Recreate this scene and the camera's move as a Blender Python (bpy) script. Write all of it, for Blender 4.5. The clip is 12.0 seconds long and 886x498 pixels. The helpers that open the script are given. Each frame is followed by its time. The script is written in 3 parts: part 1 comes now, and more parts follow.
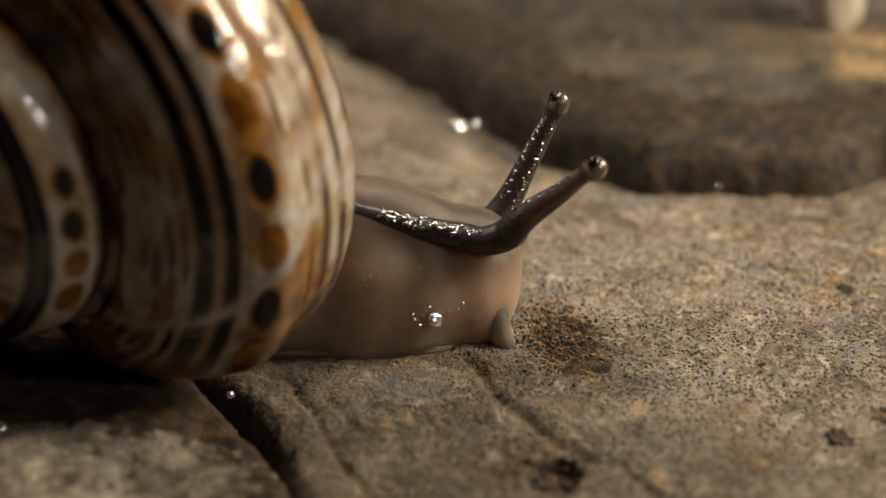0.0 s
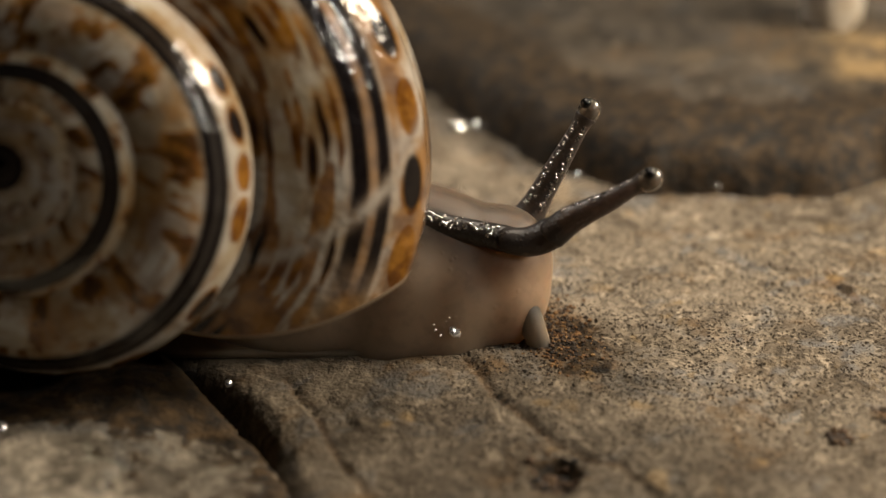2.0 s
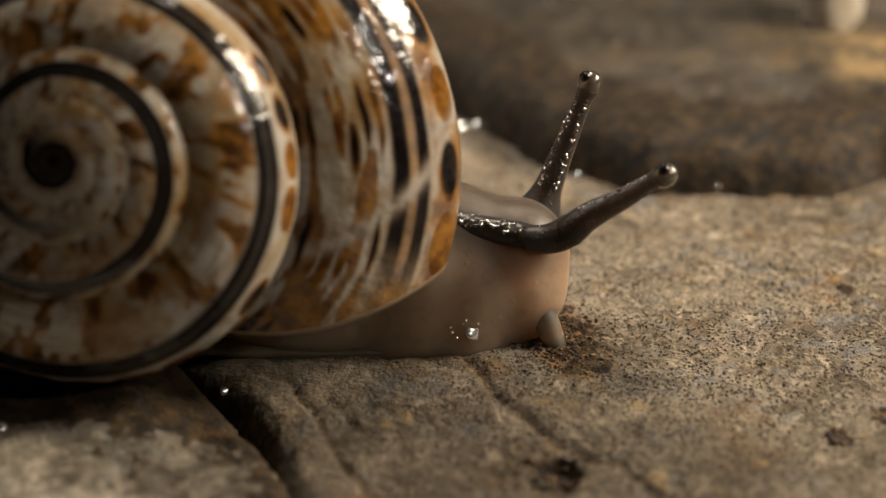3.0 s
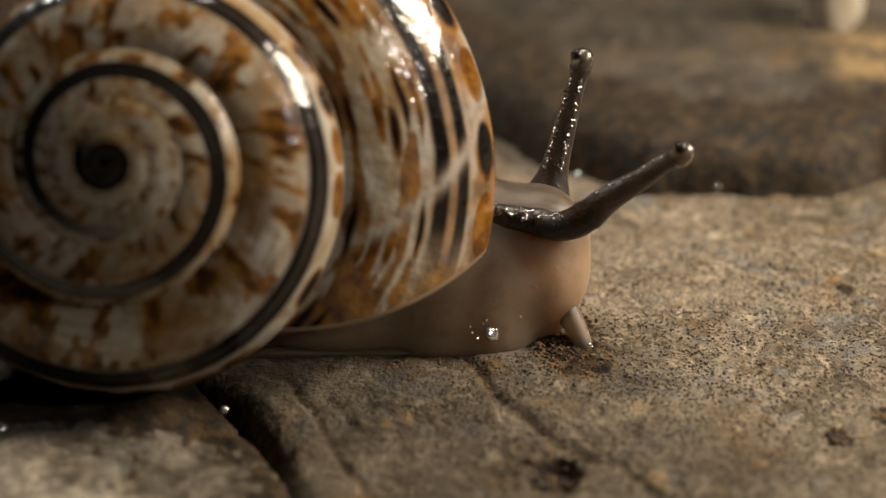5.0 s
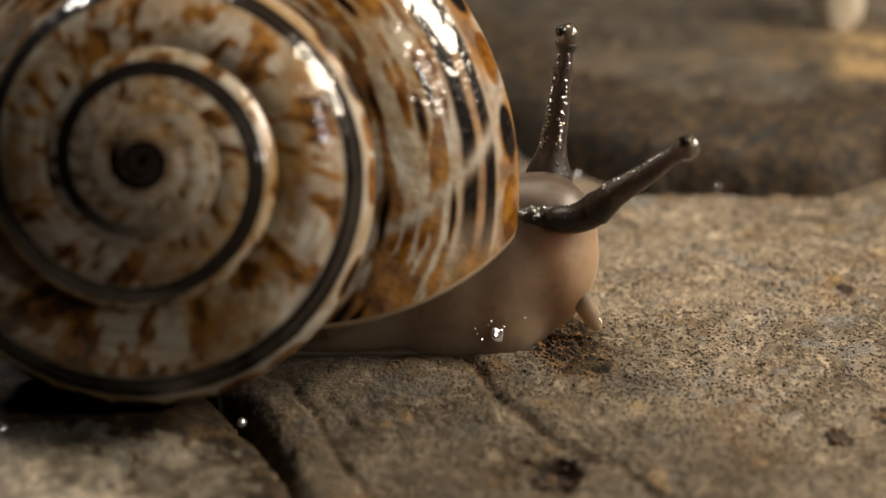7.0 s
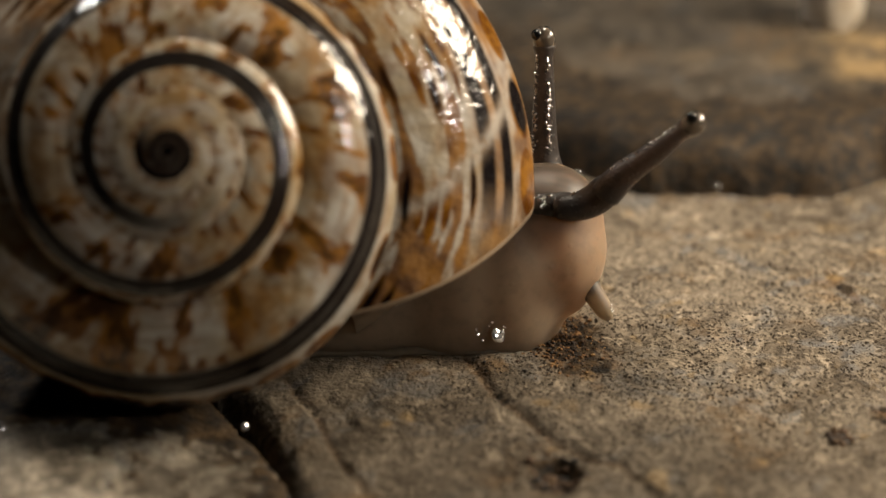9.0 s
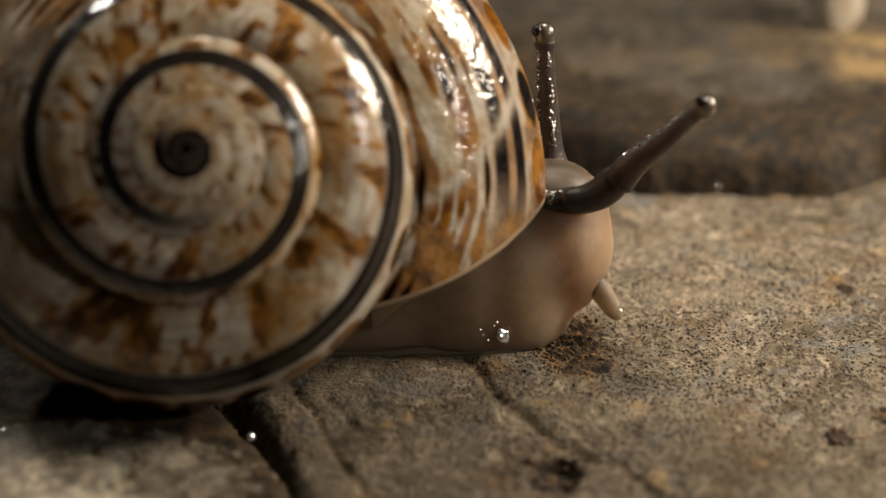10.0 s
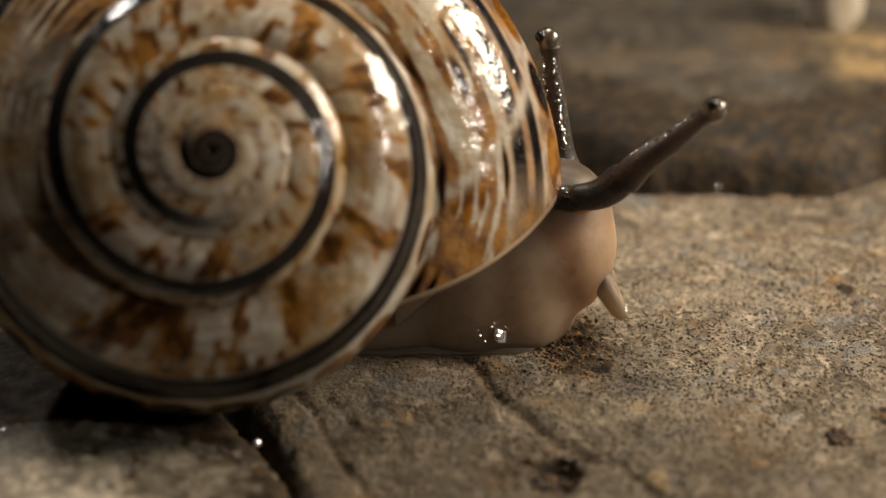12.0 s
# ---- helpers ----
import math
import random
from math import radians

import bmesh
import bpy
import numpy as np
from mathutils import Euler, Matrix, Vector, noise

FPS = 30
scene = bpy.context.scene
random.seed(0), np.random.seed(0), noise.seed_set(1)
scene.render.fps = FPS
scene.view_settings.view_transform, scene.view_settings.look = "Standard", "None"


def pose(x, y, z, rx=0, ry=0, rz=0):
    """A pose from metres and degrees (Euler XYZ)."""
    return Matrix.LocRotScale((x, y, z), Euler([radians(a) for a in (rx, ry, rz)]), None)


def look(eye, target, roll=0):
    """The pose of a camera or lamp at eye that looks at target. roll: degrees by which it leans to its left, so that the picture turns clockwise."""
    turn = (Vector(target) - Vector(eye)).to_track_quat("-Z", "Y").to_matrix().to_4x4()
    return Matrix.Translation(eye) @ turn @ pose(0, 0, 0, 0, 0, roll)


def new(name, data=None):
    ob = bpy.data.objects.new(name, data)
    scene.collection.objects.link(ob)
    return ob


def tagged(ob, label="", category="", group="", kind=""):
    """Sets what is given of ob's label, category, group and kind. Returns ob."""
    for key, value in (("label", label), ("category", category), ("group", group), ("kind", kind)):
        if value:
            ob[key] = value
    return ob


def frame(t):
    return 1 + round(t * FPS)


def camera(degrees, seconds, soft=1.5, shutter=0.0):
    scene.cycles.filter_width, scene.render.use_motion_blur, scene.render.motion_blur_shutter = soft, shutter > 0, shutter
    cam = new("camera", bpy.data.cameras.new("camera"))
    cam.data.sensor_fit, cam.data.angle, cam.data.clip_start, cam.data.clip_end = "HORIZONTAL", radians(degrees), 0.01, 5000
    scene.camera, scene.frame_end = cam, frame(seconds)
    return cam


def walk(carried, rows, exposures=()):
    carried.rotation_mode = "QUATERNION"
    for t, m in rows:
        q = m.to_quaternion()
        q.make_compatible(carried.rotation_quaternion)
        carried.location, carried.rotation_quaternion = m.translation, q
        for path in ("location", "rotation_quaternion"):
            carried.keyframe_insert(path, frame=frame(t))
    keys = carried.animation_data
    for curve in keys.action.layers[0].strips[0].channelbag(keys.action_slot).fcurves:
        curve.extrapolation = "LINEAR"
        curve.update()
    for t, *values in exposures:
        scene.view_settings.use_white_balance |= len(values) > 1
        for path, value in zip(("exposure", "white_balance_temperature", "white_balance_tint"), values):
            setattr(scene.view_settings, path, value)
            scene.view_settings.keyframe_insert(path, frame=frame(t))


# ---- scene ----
MM = 0.001
cam = camera(24, 12.0)
EYE = Vector((0, 0, 44.139)) * MM
walk(cam, [(0.0, pose(*EYE, 65, 0, 0)), (12.0, pose(*EYE, 65, 0, 0))])
cam.data.dof.use_dof = True
cam.data.dof.focus_distance = 0.0945
cam.data.dof.aperture_fstop = 30.0

# ---- light: two small lamps round the stone, unseen side and top lights added for shading, at night ----
world = bpy.data.worlds.new("night")
scene.world = world
world.use_nodes = True
world.node_tree.nodes["Background"].inputs["Color"].default_value = (0.9, 0.85, 0.8, 1)
world.node_tree.nodes["Background"].inputs["Strength"].default_value = 0.0008


def area_lamp(name, eye, target, size, watts, colour):
    data = bpy.data.lights.new(name, "AREA")
    data.shape, data.size, data.energy, data.color = "DISK", size * MM, watts, colour
    ob = new(name, data)
    ob.matrix_world = look(Vector(eye) * MM, Vector(target) * MM)
    return ob


area_lamp("side_key", (141, 102, 96), (2, 86, 2), 58, 0.55, (1.0, 0.84, 0.64))
area_lamp("top_fill", (8, 138, 168), (0, 88, 3), 60, 0.16, (1.0, 0.87, 0.70))
area_lamp("rear_lamp", (-97, 165, 120), (0, 88, 3), 16, 0.09, (1.0, 0.93, 0.84))
area_lamp("front_lamp", (127, 3, 86), (2, 86, 2), 9.5, 0.07, (1.0, 0.89, 0.75))


# ---- small helpers ----
def smooth(bm_or_mesh):
    me = bm_or_mesh
    me.polygons.foreach_set("use_smooth", np.ones(len(me.polygons), bool))
    me.update()
    return me


def mesh_from(name, verts, faces, material=None):
    me = bpy.data.meshes.new(name)
    me.from_pydata([tuple(v) for v in verts], [], faces)
    if material:
        me.materials.append(material)
    return smooth(me)


def part_mesh(name, me, parent, label=""):
    ob = new(name, me)
    ob.parent = parent
    if label:
        tagged(ob, label)
    return ob


def part(name, bm, material, parent, label=""):
    me = bpy.data.meshes.new(name)
    bm.to_mesh(me)
    bm.free()
    me.materials.append(material)
    return part_mesh(name, smooth(me), parent, label)


RNG = np.random.RandomState(7)
LATTICE = RNG.rand(256, 256)


def vnoise(x, y):
    """Smooth value noise, 0 to 1, on arrays."""
    xi, yi = np.floor(x).astype(int), np.floor(y).astype(int)
    fx, fy = x - xi, y - yi
    fx, fy = fx * fx * (3 - 2 * fx), fy * fy * (3 - 2 * fy)
    g = lambda a, b: LATTICE[a % 256, b % 256]
    return ((g(xi, yi) * (1 - fx) + g(xi + 1, yi) * fx) * (1 - fy)
            + (g(xi, yi + 1) * (1 - fx) + g(xi + 1, yi + 1) * fx) * fy)


def fbm(x, y, octaves=4):
    total, amp, norm = 0, 1.0, 0
    for k in range(octaves):
        total = total + amp * vnoise(x * 2 ** k + 17.3 * k, y * 2 ** k + 9.1 * k)
        norm += amp
        amp *= 0.5
    return total / norm


def step(a, b, x):
    t = np.clip((x - a) / (b - a), 0, 1)
    return t * t * (3 - 2 * t)


def grid_faces(nu, nv):
    i = np.arange(nu * nv).reshape(nv, nu)
    return np.stack([i[:-1, :-1], i[:-1, 1:], i[1:, 1:], i[1:, :-1]], -1).reshape(-1, 4).tolist()


def polyline_distance(x, y, points):
    """Distance to a broken line, and the side (positive to its right-hand side, going along it)."""
    best, side = np.full(x.shape, 1e9), np.zeros(x.shape)
    for (ax, ay), (bx, by) in zip(points[:-1], points[1:]):
        dx, dy = bx - ax, by - ay
        t = np.clip(((x - ax) * dx + (y - ay) * dy) / (dx * dx + dy * dy), 0, 1)
        d = np.hypot(x - ax - t * dx, y - ay - t * dy)
        s = (x - ax) * dy - (y - ay) * dx
        side = np.where(d < best, s, side)
        best = np.minimum(best, d)
    return best, np.sign(side)


# ---- materials ----
class Nodes:
    def __init__(self, name):
        self.mat = bpy.data.materials.new(name)
        self.mat.use_nodes = True
        self.tree = self.mat.node_tree
        self.bsdf = self.tree.nodes["Principled BSDF"]

    def node(self, kind, **inputs):
        n = self.tree.nodes.new(kind)
        for key, value in inputs.items():
            self.put(n.inputs[key.replace("_", " ")], value)
        return n

    def put(self, socket, value):
        if isinstance(value, bpy.types.NodeSocket):
            self.tree.links.new(value, socket)
        else:
            socket.default_value = value

    def set(self, **inputs):
        for key, value in inputs.items():
            self.put(self.bsdf.inputs[key.replace("_", " ")], value)

    def coords(self):
        return self.tree.nodes.new("ShaderNodeTexCoord").outputs["Object"]

    def noise(self, vector, scale, detail=4.0, rough=0.55, distortion=0.0):
        n = self.node("ShaderNodeTexNoise", Vector=vector, Scale=scale, Detail=detail, Roughness=rough, Distortion=distortion)
        return n.outputs["Fac"]

    def voronoi(self, vector, scale, feature="F1"):
        n = self.tree.nodes.new("ShaderNodeTexVoronoi")
        n.feature = feature
        self.put(n.inputs["Vector"], vector)
        n.inputs["Scale"].default_value = scale
        return n.outputs["Distance"]

    def ramp(self, fac, stops):
        n = self.tree.nodes.new("ShaderNodeValToRGB")
        els = n.color_ramp.elements
        while len(els) < len(stops):
            els.new(0.5)
        for e, (pos, col) in zip(els, stops):
            e.position = pos
            e.color = (*col, 1) if len(col) == 3 else col
        self.put(n.inputs["Fac"], fac)
        return n.outputs["Color"]

    def range(self, fac, a, b, lo=0.0, hi=1.0):
        n = self.tree.nodes.new("ShaderNodeMapRange")
        n.interpolation_type = "SMOOTHSTEP"
        for key, value in (("Value", fac), ("From Min", a), ("From Max", b), ("To Min", lo), ("To Max", hi)):
            self.put(n.inputs[key], value)
        return n.outputs["Result"]

    def mix(self, fac, a, b):
        n = self.tree.nodes.new("ShaderNodeMix")
        n.data_type = "RGBA"
        for socket, value in ((n.inputs[0], fac), (n.inputs[6], a), (n.inputs[7], b)):
            self.put(socket, (*value, 1) if isinstance(value, tuple) and len(value) == 3 else value)
        return n.outputs[2]

    def math(self, op, a, b=0.0):
        n = self.tree.nodes.new("ShaderNodeMath")
        n.operation = op
        self.put(n.inputs[0], a)
        self.put(n.inputs[1], b)
        return n.outputs[0]

    def attribute(self, name):
        n = self.tree.nodes.new("ShaderNodeAttribute")
        n.attribute_name = name
        return n.outputs["Fac"]

    def bump(self, height, distance, strength=1.0, normal=None):
        n = self.node("ShaderNodeBump", Height=height, Distance=distance, Strength=strength)
        if normal is not None:
            self.put(n.inputs["Normal"], normal)
        return n.outputs["Normal"]

    def mapped(self, vector, scale):
        n = self.node("ShaderNodeMapping", Vector=vector, Scale=scale)
        return n.outputs["Vector"]


def stone_material(name, light, dark, rust, pore=1.0, wet=0.0, stained=0.1):
    m = Nodes(name)
    c = m.coords()
    broad = m.noise(c, 75, 4, 0.6, 0.8)
    blotch = m.noise(c, 330, 5, 0.65, 0.6)
    grain = m.noise(c, 1500, 4, 0.7)
    fine = m.noise(c, 4200, 2, 0.6)
    patches = m.math("ADD", m.math("MULTIPLY", broad, 0.45), m.math("MULTIPLY", blotch, 0.55))
    base = m.ramp(patches, [(0.40, dark), (0.49, tuple((a + b) / 2 for a, b in zip(light, dark))), (0.58, light)])
    cool = tuple(sum(light) / 3 * k for k in (0.80, 0.84, 0.88))
    base = m.mix(m.range(m.noise(c, 260, 4, 0.6, 1.0), 0.52, 0.66, 0.0, 0.6), base, cool)
    base = m.mix(m.range(grain, 0.46, 0.70, 0.0, 0.6), base, tuple(min(1, a * 1.7) for a in light))
    base = m.mix(m.range(fine, 0.5, 0.3, 0.0, 0.75), base, tuple(a * 0.4 for a in dark))
    rusty = m.math("MULTIPLY", m.range(m.noise(c, 190, 4, 0.65), 0.51, 0.68), m.range(m.noise(c, 800, 4, 0.65), 0.38, 0.6))
    base = m.mix(m.math("MULTIPLY", rusty, 0.8), base, rust)
    # thin whitish veins
    vein = m.math("ABSOLUTE", m.math("SUBTRACT", m.noise(c, 140, 5, 0.6, 0.6), 0.5))
    vein = m.math("MULTIPLY", m.range(vein, 0.02, 0.0), m.range(m.noise(c, 420, 3), 0.5, 0.64))
    base = m.mix(m.math("MULTIPLY", vein, 0.7), base, tuple(min(0.85, a * 2.0) for a in light))
    # pores filled with dark dirt
    cell = m.voronoi(c, 4700)
    field = m.math("MULTIPLY", m.range(m.noise(c, 240, 4, 0.65), 0.36, 0.54, 0.3, 1.0), m.attribute("pores"))
    hole = m.math("MULTIPLY", m.range(cell, 0.44, 0.26), m.range(m.noise(c, 1500, 2), 0.40, 0.48))
    tiny = m.math("MULTIPLY", m.range(m.voronoi(c, 8200), 0.42, 0.2), m.range(m.noise(c, 1900, 3), 0.46, 0.58))
    hole = m.math("MAXIMUM", hole, m.math("MULTIPLY", tiny, 0.8))
    hole = m.math("MULTIPLY", m.math("MULTIPLY", hole, field), pore)
    base = m.mix(hole, base, m.mix(m.noise(c, 700, 2), (0.008, 0.005, 0.002), (0.06, 0.033, 0.012)))
    # this field only darkens the base colour
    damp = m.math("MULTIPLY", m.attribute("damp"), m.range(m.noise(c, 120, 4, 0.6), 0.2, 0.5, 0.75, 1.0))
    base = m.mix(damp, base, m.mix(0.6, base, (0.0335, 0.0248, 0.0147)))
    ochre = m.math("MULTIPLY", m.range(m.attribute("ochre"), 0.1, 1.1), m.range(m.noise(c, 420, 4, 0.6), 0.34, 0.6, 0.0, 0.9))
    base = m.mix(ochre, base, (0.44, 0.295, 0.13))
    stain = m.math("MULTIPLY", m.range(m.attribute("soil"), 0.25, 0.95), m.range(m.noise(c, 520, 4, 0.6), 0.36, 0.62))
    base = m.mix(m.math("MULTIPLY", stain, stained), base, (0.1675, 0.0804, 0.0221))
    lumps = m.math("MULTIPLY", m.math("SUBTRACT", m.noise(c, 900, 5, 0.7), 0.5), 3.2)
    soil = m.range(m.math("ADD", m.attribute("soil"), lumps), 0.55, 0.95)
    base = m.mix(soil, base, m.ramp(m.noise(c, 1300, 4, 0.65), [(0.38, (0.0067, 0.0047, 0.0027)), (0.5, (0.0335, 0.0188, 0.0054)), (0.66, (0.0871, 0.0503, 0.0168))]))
    base = m.mix(0.35, base, (0.0, 0.0, 0.0))
    m.set(Base_Color=base, Roughness=m.range(m.noise(c, 500, 3), 0.3, 0.7, 0.95 - 0.6 * wet, 0.75 - 0.5 * wet))
    height = m.math("SUBTRACT", m.math("ADD", grain, m.math("MULTIPLY", fine, 0.5)), m.math("MULTIPLY", hole, 1.2))
    m.set(Normal=m.bump(height, 0.00018, 0.9))
    m.set(Specular_IOR_Level=0.3 + 0.3 * wet)
    return m.mat


STONE = stone_material("limestone", (0.39, 0.322, 0.238), (0.145, 0.113, 0.078), (0.27, 0.16, 0.066), 1.0, 0.0, 0.75)
STONE_SIDE = stone_material("limestone_side", (0.50, 0.44, 0.35), (0.067, 0.0536, 0.0369), (0.1005, 0.0657, 0.0335), 0.4, 0.15)
STONE_PALE = stone_material("pale_stone", (0.72, 0.63, 0.51), (0.52, 0.43, 0.33), (0.402, 0.3015, 0.1876), 0.0)
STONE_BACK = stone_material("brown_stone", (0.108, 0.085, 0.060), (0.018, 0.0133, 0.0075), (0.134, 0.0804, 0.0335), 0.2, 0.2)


def soil_material():
    m = Nodes("damp_soil")
    c = m.coords()
    base = m.ramp(m.noise(c, 600, 6, 0.7), [(0.3, (0.0064, 0.0048, 0.0032)), (0.7, (0.04, 0.0264, 0.016))])
    m.set(Base_Color=base, Roughness=0.8, Normal=m.bump(m.noise(c, 900, 5), 0.0004))
    return m.mat


SOIL = soil_material()


def shell_material():
    m = Nodes("glossy_shell")
    c = m.coords()
    uv = m.node("ShaderNodeUVMap")
    uv.uv_map = "spiral"
    uv = uv.outputs["UV"]
    growth = m.noise(m.mapped(uv, (260, 1.6, 1)), 1.0, 3, 0.6)
    streak = m.noise(m.mapped(uv, (45, 3.5, 1)), 1.0, 4, 0.6)
    cream = m.ramp(m.noise(c, 260, 4, 0.6), [(0.36, (0.34, 0.215, 0.095)), (0.48, (0.47, 0.395, 0.28)), (0.60, (0.62, 0.58, 0.51))])
    cream = m.mix(m.range(m.attribute("pale"), 0.0, 1.0, 0.0, 0.65), cream, (0.536, 0.5092, 0.4623))
    cream = m.mix(m.range(streak, 0.5, 0.64, 0.0, 0.5), cream, (0.3082, 0.1541, 0.0335))
    brown = m.mix(m.range(m.noise(c, 900, 3), 0.35, 0.65), (0.33, 0.145, 0.018), (0.13, 0.045, 0.005))
    base = m.mix(m.attribute("brown"), cream, brown)
    base = m.mix(m.attribute("dark"), base, m.mix(m.range(growth, 0.5, 0.8, 0.0, 0.5), (0.0047, 0.0027, 0.0034), (0.0188, 0.0121, 0.0074)))
    base = m.mix(0.35, base, (0.0, 0.0, 0.0))
    m.set(Base_Color=base, Roughness=m.range(m.noise(c, 700, 3), 0.3, 0.7, 0.30, 0.45), Specular_IOR_Level=0.06)
    m.set(Coat_Weight=0.8, Coat_Roughness=0.12, Coat_IOR=1.5)
    grain = m.math("MULTIPLY", m.noise(c, 2600, 2, 0.5), 0.26)
    height = m.math("ADD", m.math("MULTIPLY", growth, 0.10), m.math("ADD", grain, m.noise(c, 820, 2.5, 0.5)))
    relief = m.bump(height, 0.00026, 0.5)
    m.set(Normal=relief, Coat_Normal=relief)
    return m.mat


SHELL = shell_material()


def flesh_material(name, light, dark, pits, rough=0.3, bump=0.0001, sss=0.35, spread=0.52, dorsal=None, coat=0.14, wide=0.3, ior=1.6, film=0.9):
    m = Nodes(name)
    c = m.coords()
    light, dark = (tuple(a * 0.66 for a in tone) for tone in (light, dark))
    base = m.mix(m.noise(c, 240, 4, 0.6), dark, light)
    base = m.mix(m.range(m.noise(c, pits, 2), 0.45, 0.7, 0.0, 0.25), base, tuple(a * 0.5 for a in dark))
    m.set(Base_Color=base, Roughness=rough, Specular_IOR_Level=0.5)
    m.set(Subsurface_Weight=sss, Subsurface_Scale=0.0085, Subsurface_Radius=(1.0, 0.8, 0.64))
    beads = m.range(m.voronoi(c, pits), wide, 0.0)
    beads = m.math("MULTIPLY", beads, m.range(m.noise(c, pits * 0.3, 2), spread, spread + 0.12))
    if dorsal:
        high = m.node("ShaderNodeSeparateXYZ", Vector=c).outputs["Z"]
        streaks = m.noise(m.mapped(c, (160, 900, 500)), 1.0, 3, 0.6)
        back = m.mix(m.range(streaks, 0.42, 0.62), dorsal, tuple(a * 0.45 for a in dorsal))
        base = m.mix(m.range(high, 0.0020, 0.0044, 0.0, 0.9), base, back)
        m.set(Base_Color=base)
    relief = m.bump(m.math("ADD", beads, m.noise(c, 500, 2)), bump, 0.8)
    m.set(Normal=relief, Coat_Normal=relief)
    m.set(Coat_Weight=film, Coat_Roughness=coat, Coat_IOR=ior)
    return m.mat


FLESH = flesh_material("wet_flesh", (0.40, 0.27, 0.172), (0.31, 0.205, 0.124), 1700, 0.32, 0.00005, 1.0)
FLESH_HEAD = flesh_material("head_flesh", (0.36, 0.253, 0.168), (0.28, 0.19, 0.12), 1700, 0.5, 0.00003, 1.0, 0.52, (0.062, 0.047, 0.036), 0.35, 0.3, 1.4, 0.15)
FLESH_FEELER = flesh_material("feeler_flesh", (0.10, 0.078, 0.056), (0.062, 0.049, 0.036), 1700, 0.5, 0.00004, 0.9, 0.52, None, 0.3, 0.3, 1.4, 0.25)
FLESH_DARK = flesh_material("dark_flesh", (0.046, 0.037, 0.034), (0.018, 0.015, 0.0142), 4600, 0.45, 0.00003, 0.12, 0.3, None, 0.25, 0.5, 1.35, 0.12)
FLESH_RIDGE = flesh_material("ridge_flesh", (0.034, 0.028, 0.025), (0.014, 0.012, 0.011), 4600, 0.4, 0.00003, 0.15, 0.3, None, 0.2, 0.5, 1.4, 0.3)
FLESH_TIP = flesh_material("translucent_flesh", (0.08, 0.071, 0.061), (0.048, 0.043, 0.037), 1800, 0.15, 0.00002, 0.25)


def plain(name, colour, rough, **more):
    m = Nodes(name)
    m.set(Base_Color=(*colour, 1), Roughness=rough, **more)
    return m.mat


EYE_BLACK = plain("black_eye", (0.004, 0.004, 0.004), 0.08)
# mirror-like and over-glossy, so that beads show as bright glints
GLINT = plain("mirror_glint", (0.9, 0.9, 0.92), 0.11, Metallic=0.9)
SLIME = plain("wet_slime", (0.03, 0.027, 0.025), 0.06, IOR=3.4)

# ---- ground and stones ----
def stone_sheet(name, x0, x1, y0, y1, cell, height, material, attributes=None):
    """A stone with a displaced top, straight sides and an open underside in the soil."""
    nx, ny = int((x1 - x0) / cell) + 1, int((y1 - y0) / cell) + 1
    x, y = np.meshgrid(np.linspace(x0, x1, nx), np.linspace(y0, y1, ny))
    z = height(x, y)
    z[0], z[-1], z[:, 0], z[:, -1] = -9, -9, -9, -9
    me = mesh_from(name, np.stack([x, y, z], -1).reshape(-1, 3) * MM, grid_faces(nx, ny), material)
    fields = dict(ochre=0 * x, pores=0 * x, soil=0 * x, damp=0 * x)
    fields.update(attributes(x, y) if attributes else {})
    for key, value in fields.items():
        me.attributes.new(key, "FLOAT", "POINT").data.foreach_set("value", np.asarray(value, np.float32).ravel())
    ob = new(name, me)
    return ob


def edge_left(y):
    """Where the foreground slab ends towards the gap."""
    return np.interp(y, [55, 71.2, 72.8, 75.5, 77.6, 79.2, 80.4, 82, 84, 86, 110], [-0.5, -5.75, -6.25, -7.1, -7.6, -8.2, -8.8, -10.2, -13, -30, -40]) + 0.4 * (fbm(y * 0.9, 0 * y + 3.3) - 0.5)


def edge_side(y):
    """Where the stone beside it ends towards the same gap."""
    return np.interp(y, [55, 71, 72.5, 73.8, 75.4, 77.8, 81.5, 86], [-0.8, -5.9, -6.3, -6.75, -7.6, -8.9, -11.3, -15]) + 0.3 * (fbm(y * 0.8, 0 * y + 7.1) - 0.5)


CRACK_A = [(-7.0, 81.7), (-5.65, 78.9), (-4.36, 74.8), (-3.05, 72.0), (-1.6, 69.0)]
CRACK_B = [(-5.2, 80.2), (-4.35, 78.6), (-3.45, 76.7)]
CRACK_C = [(1.0, 83.0), (2.13, 80.1), (3.3, 77.8), (4.6, 75.5), (6.0, 74.3), (7.3, 73.6), (8.5, 71.2), (10.5, 69.0)]


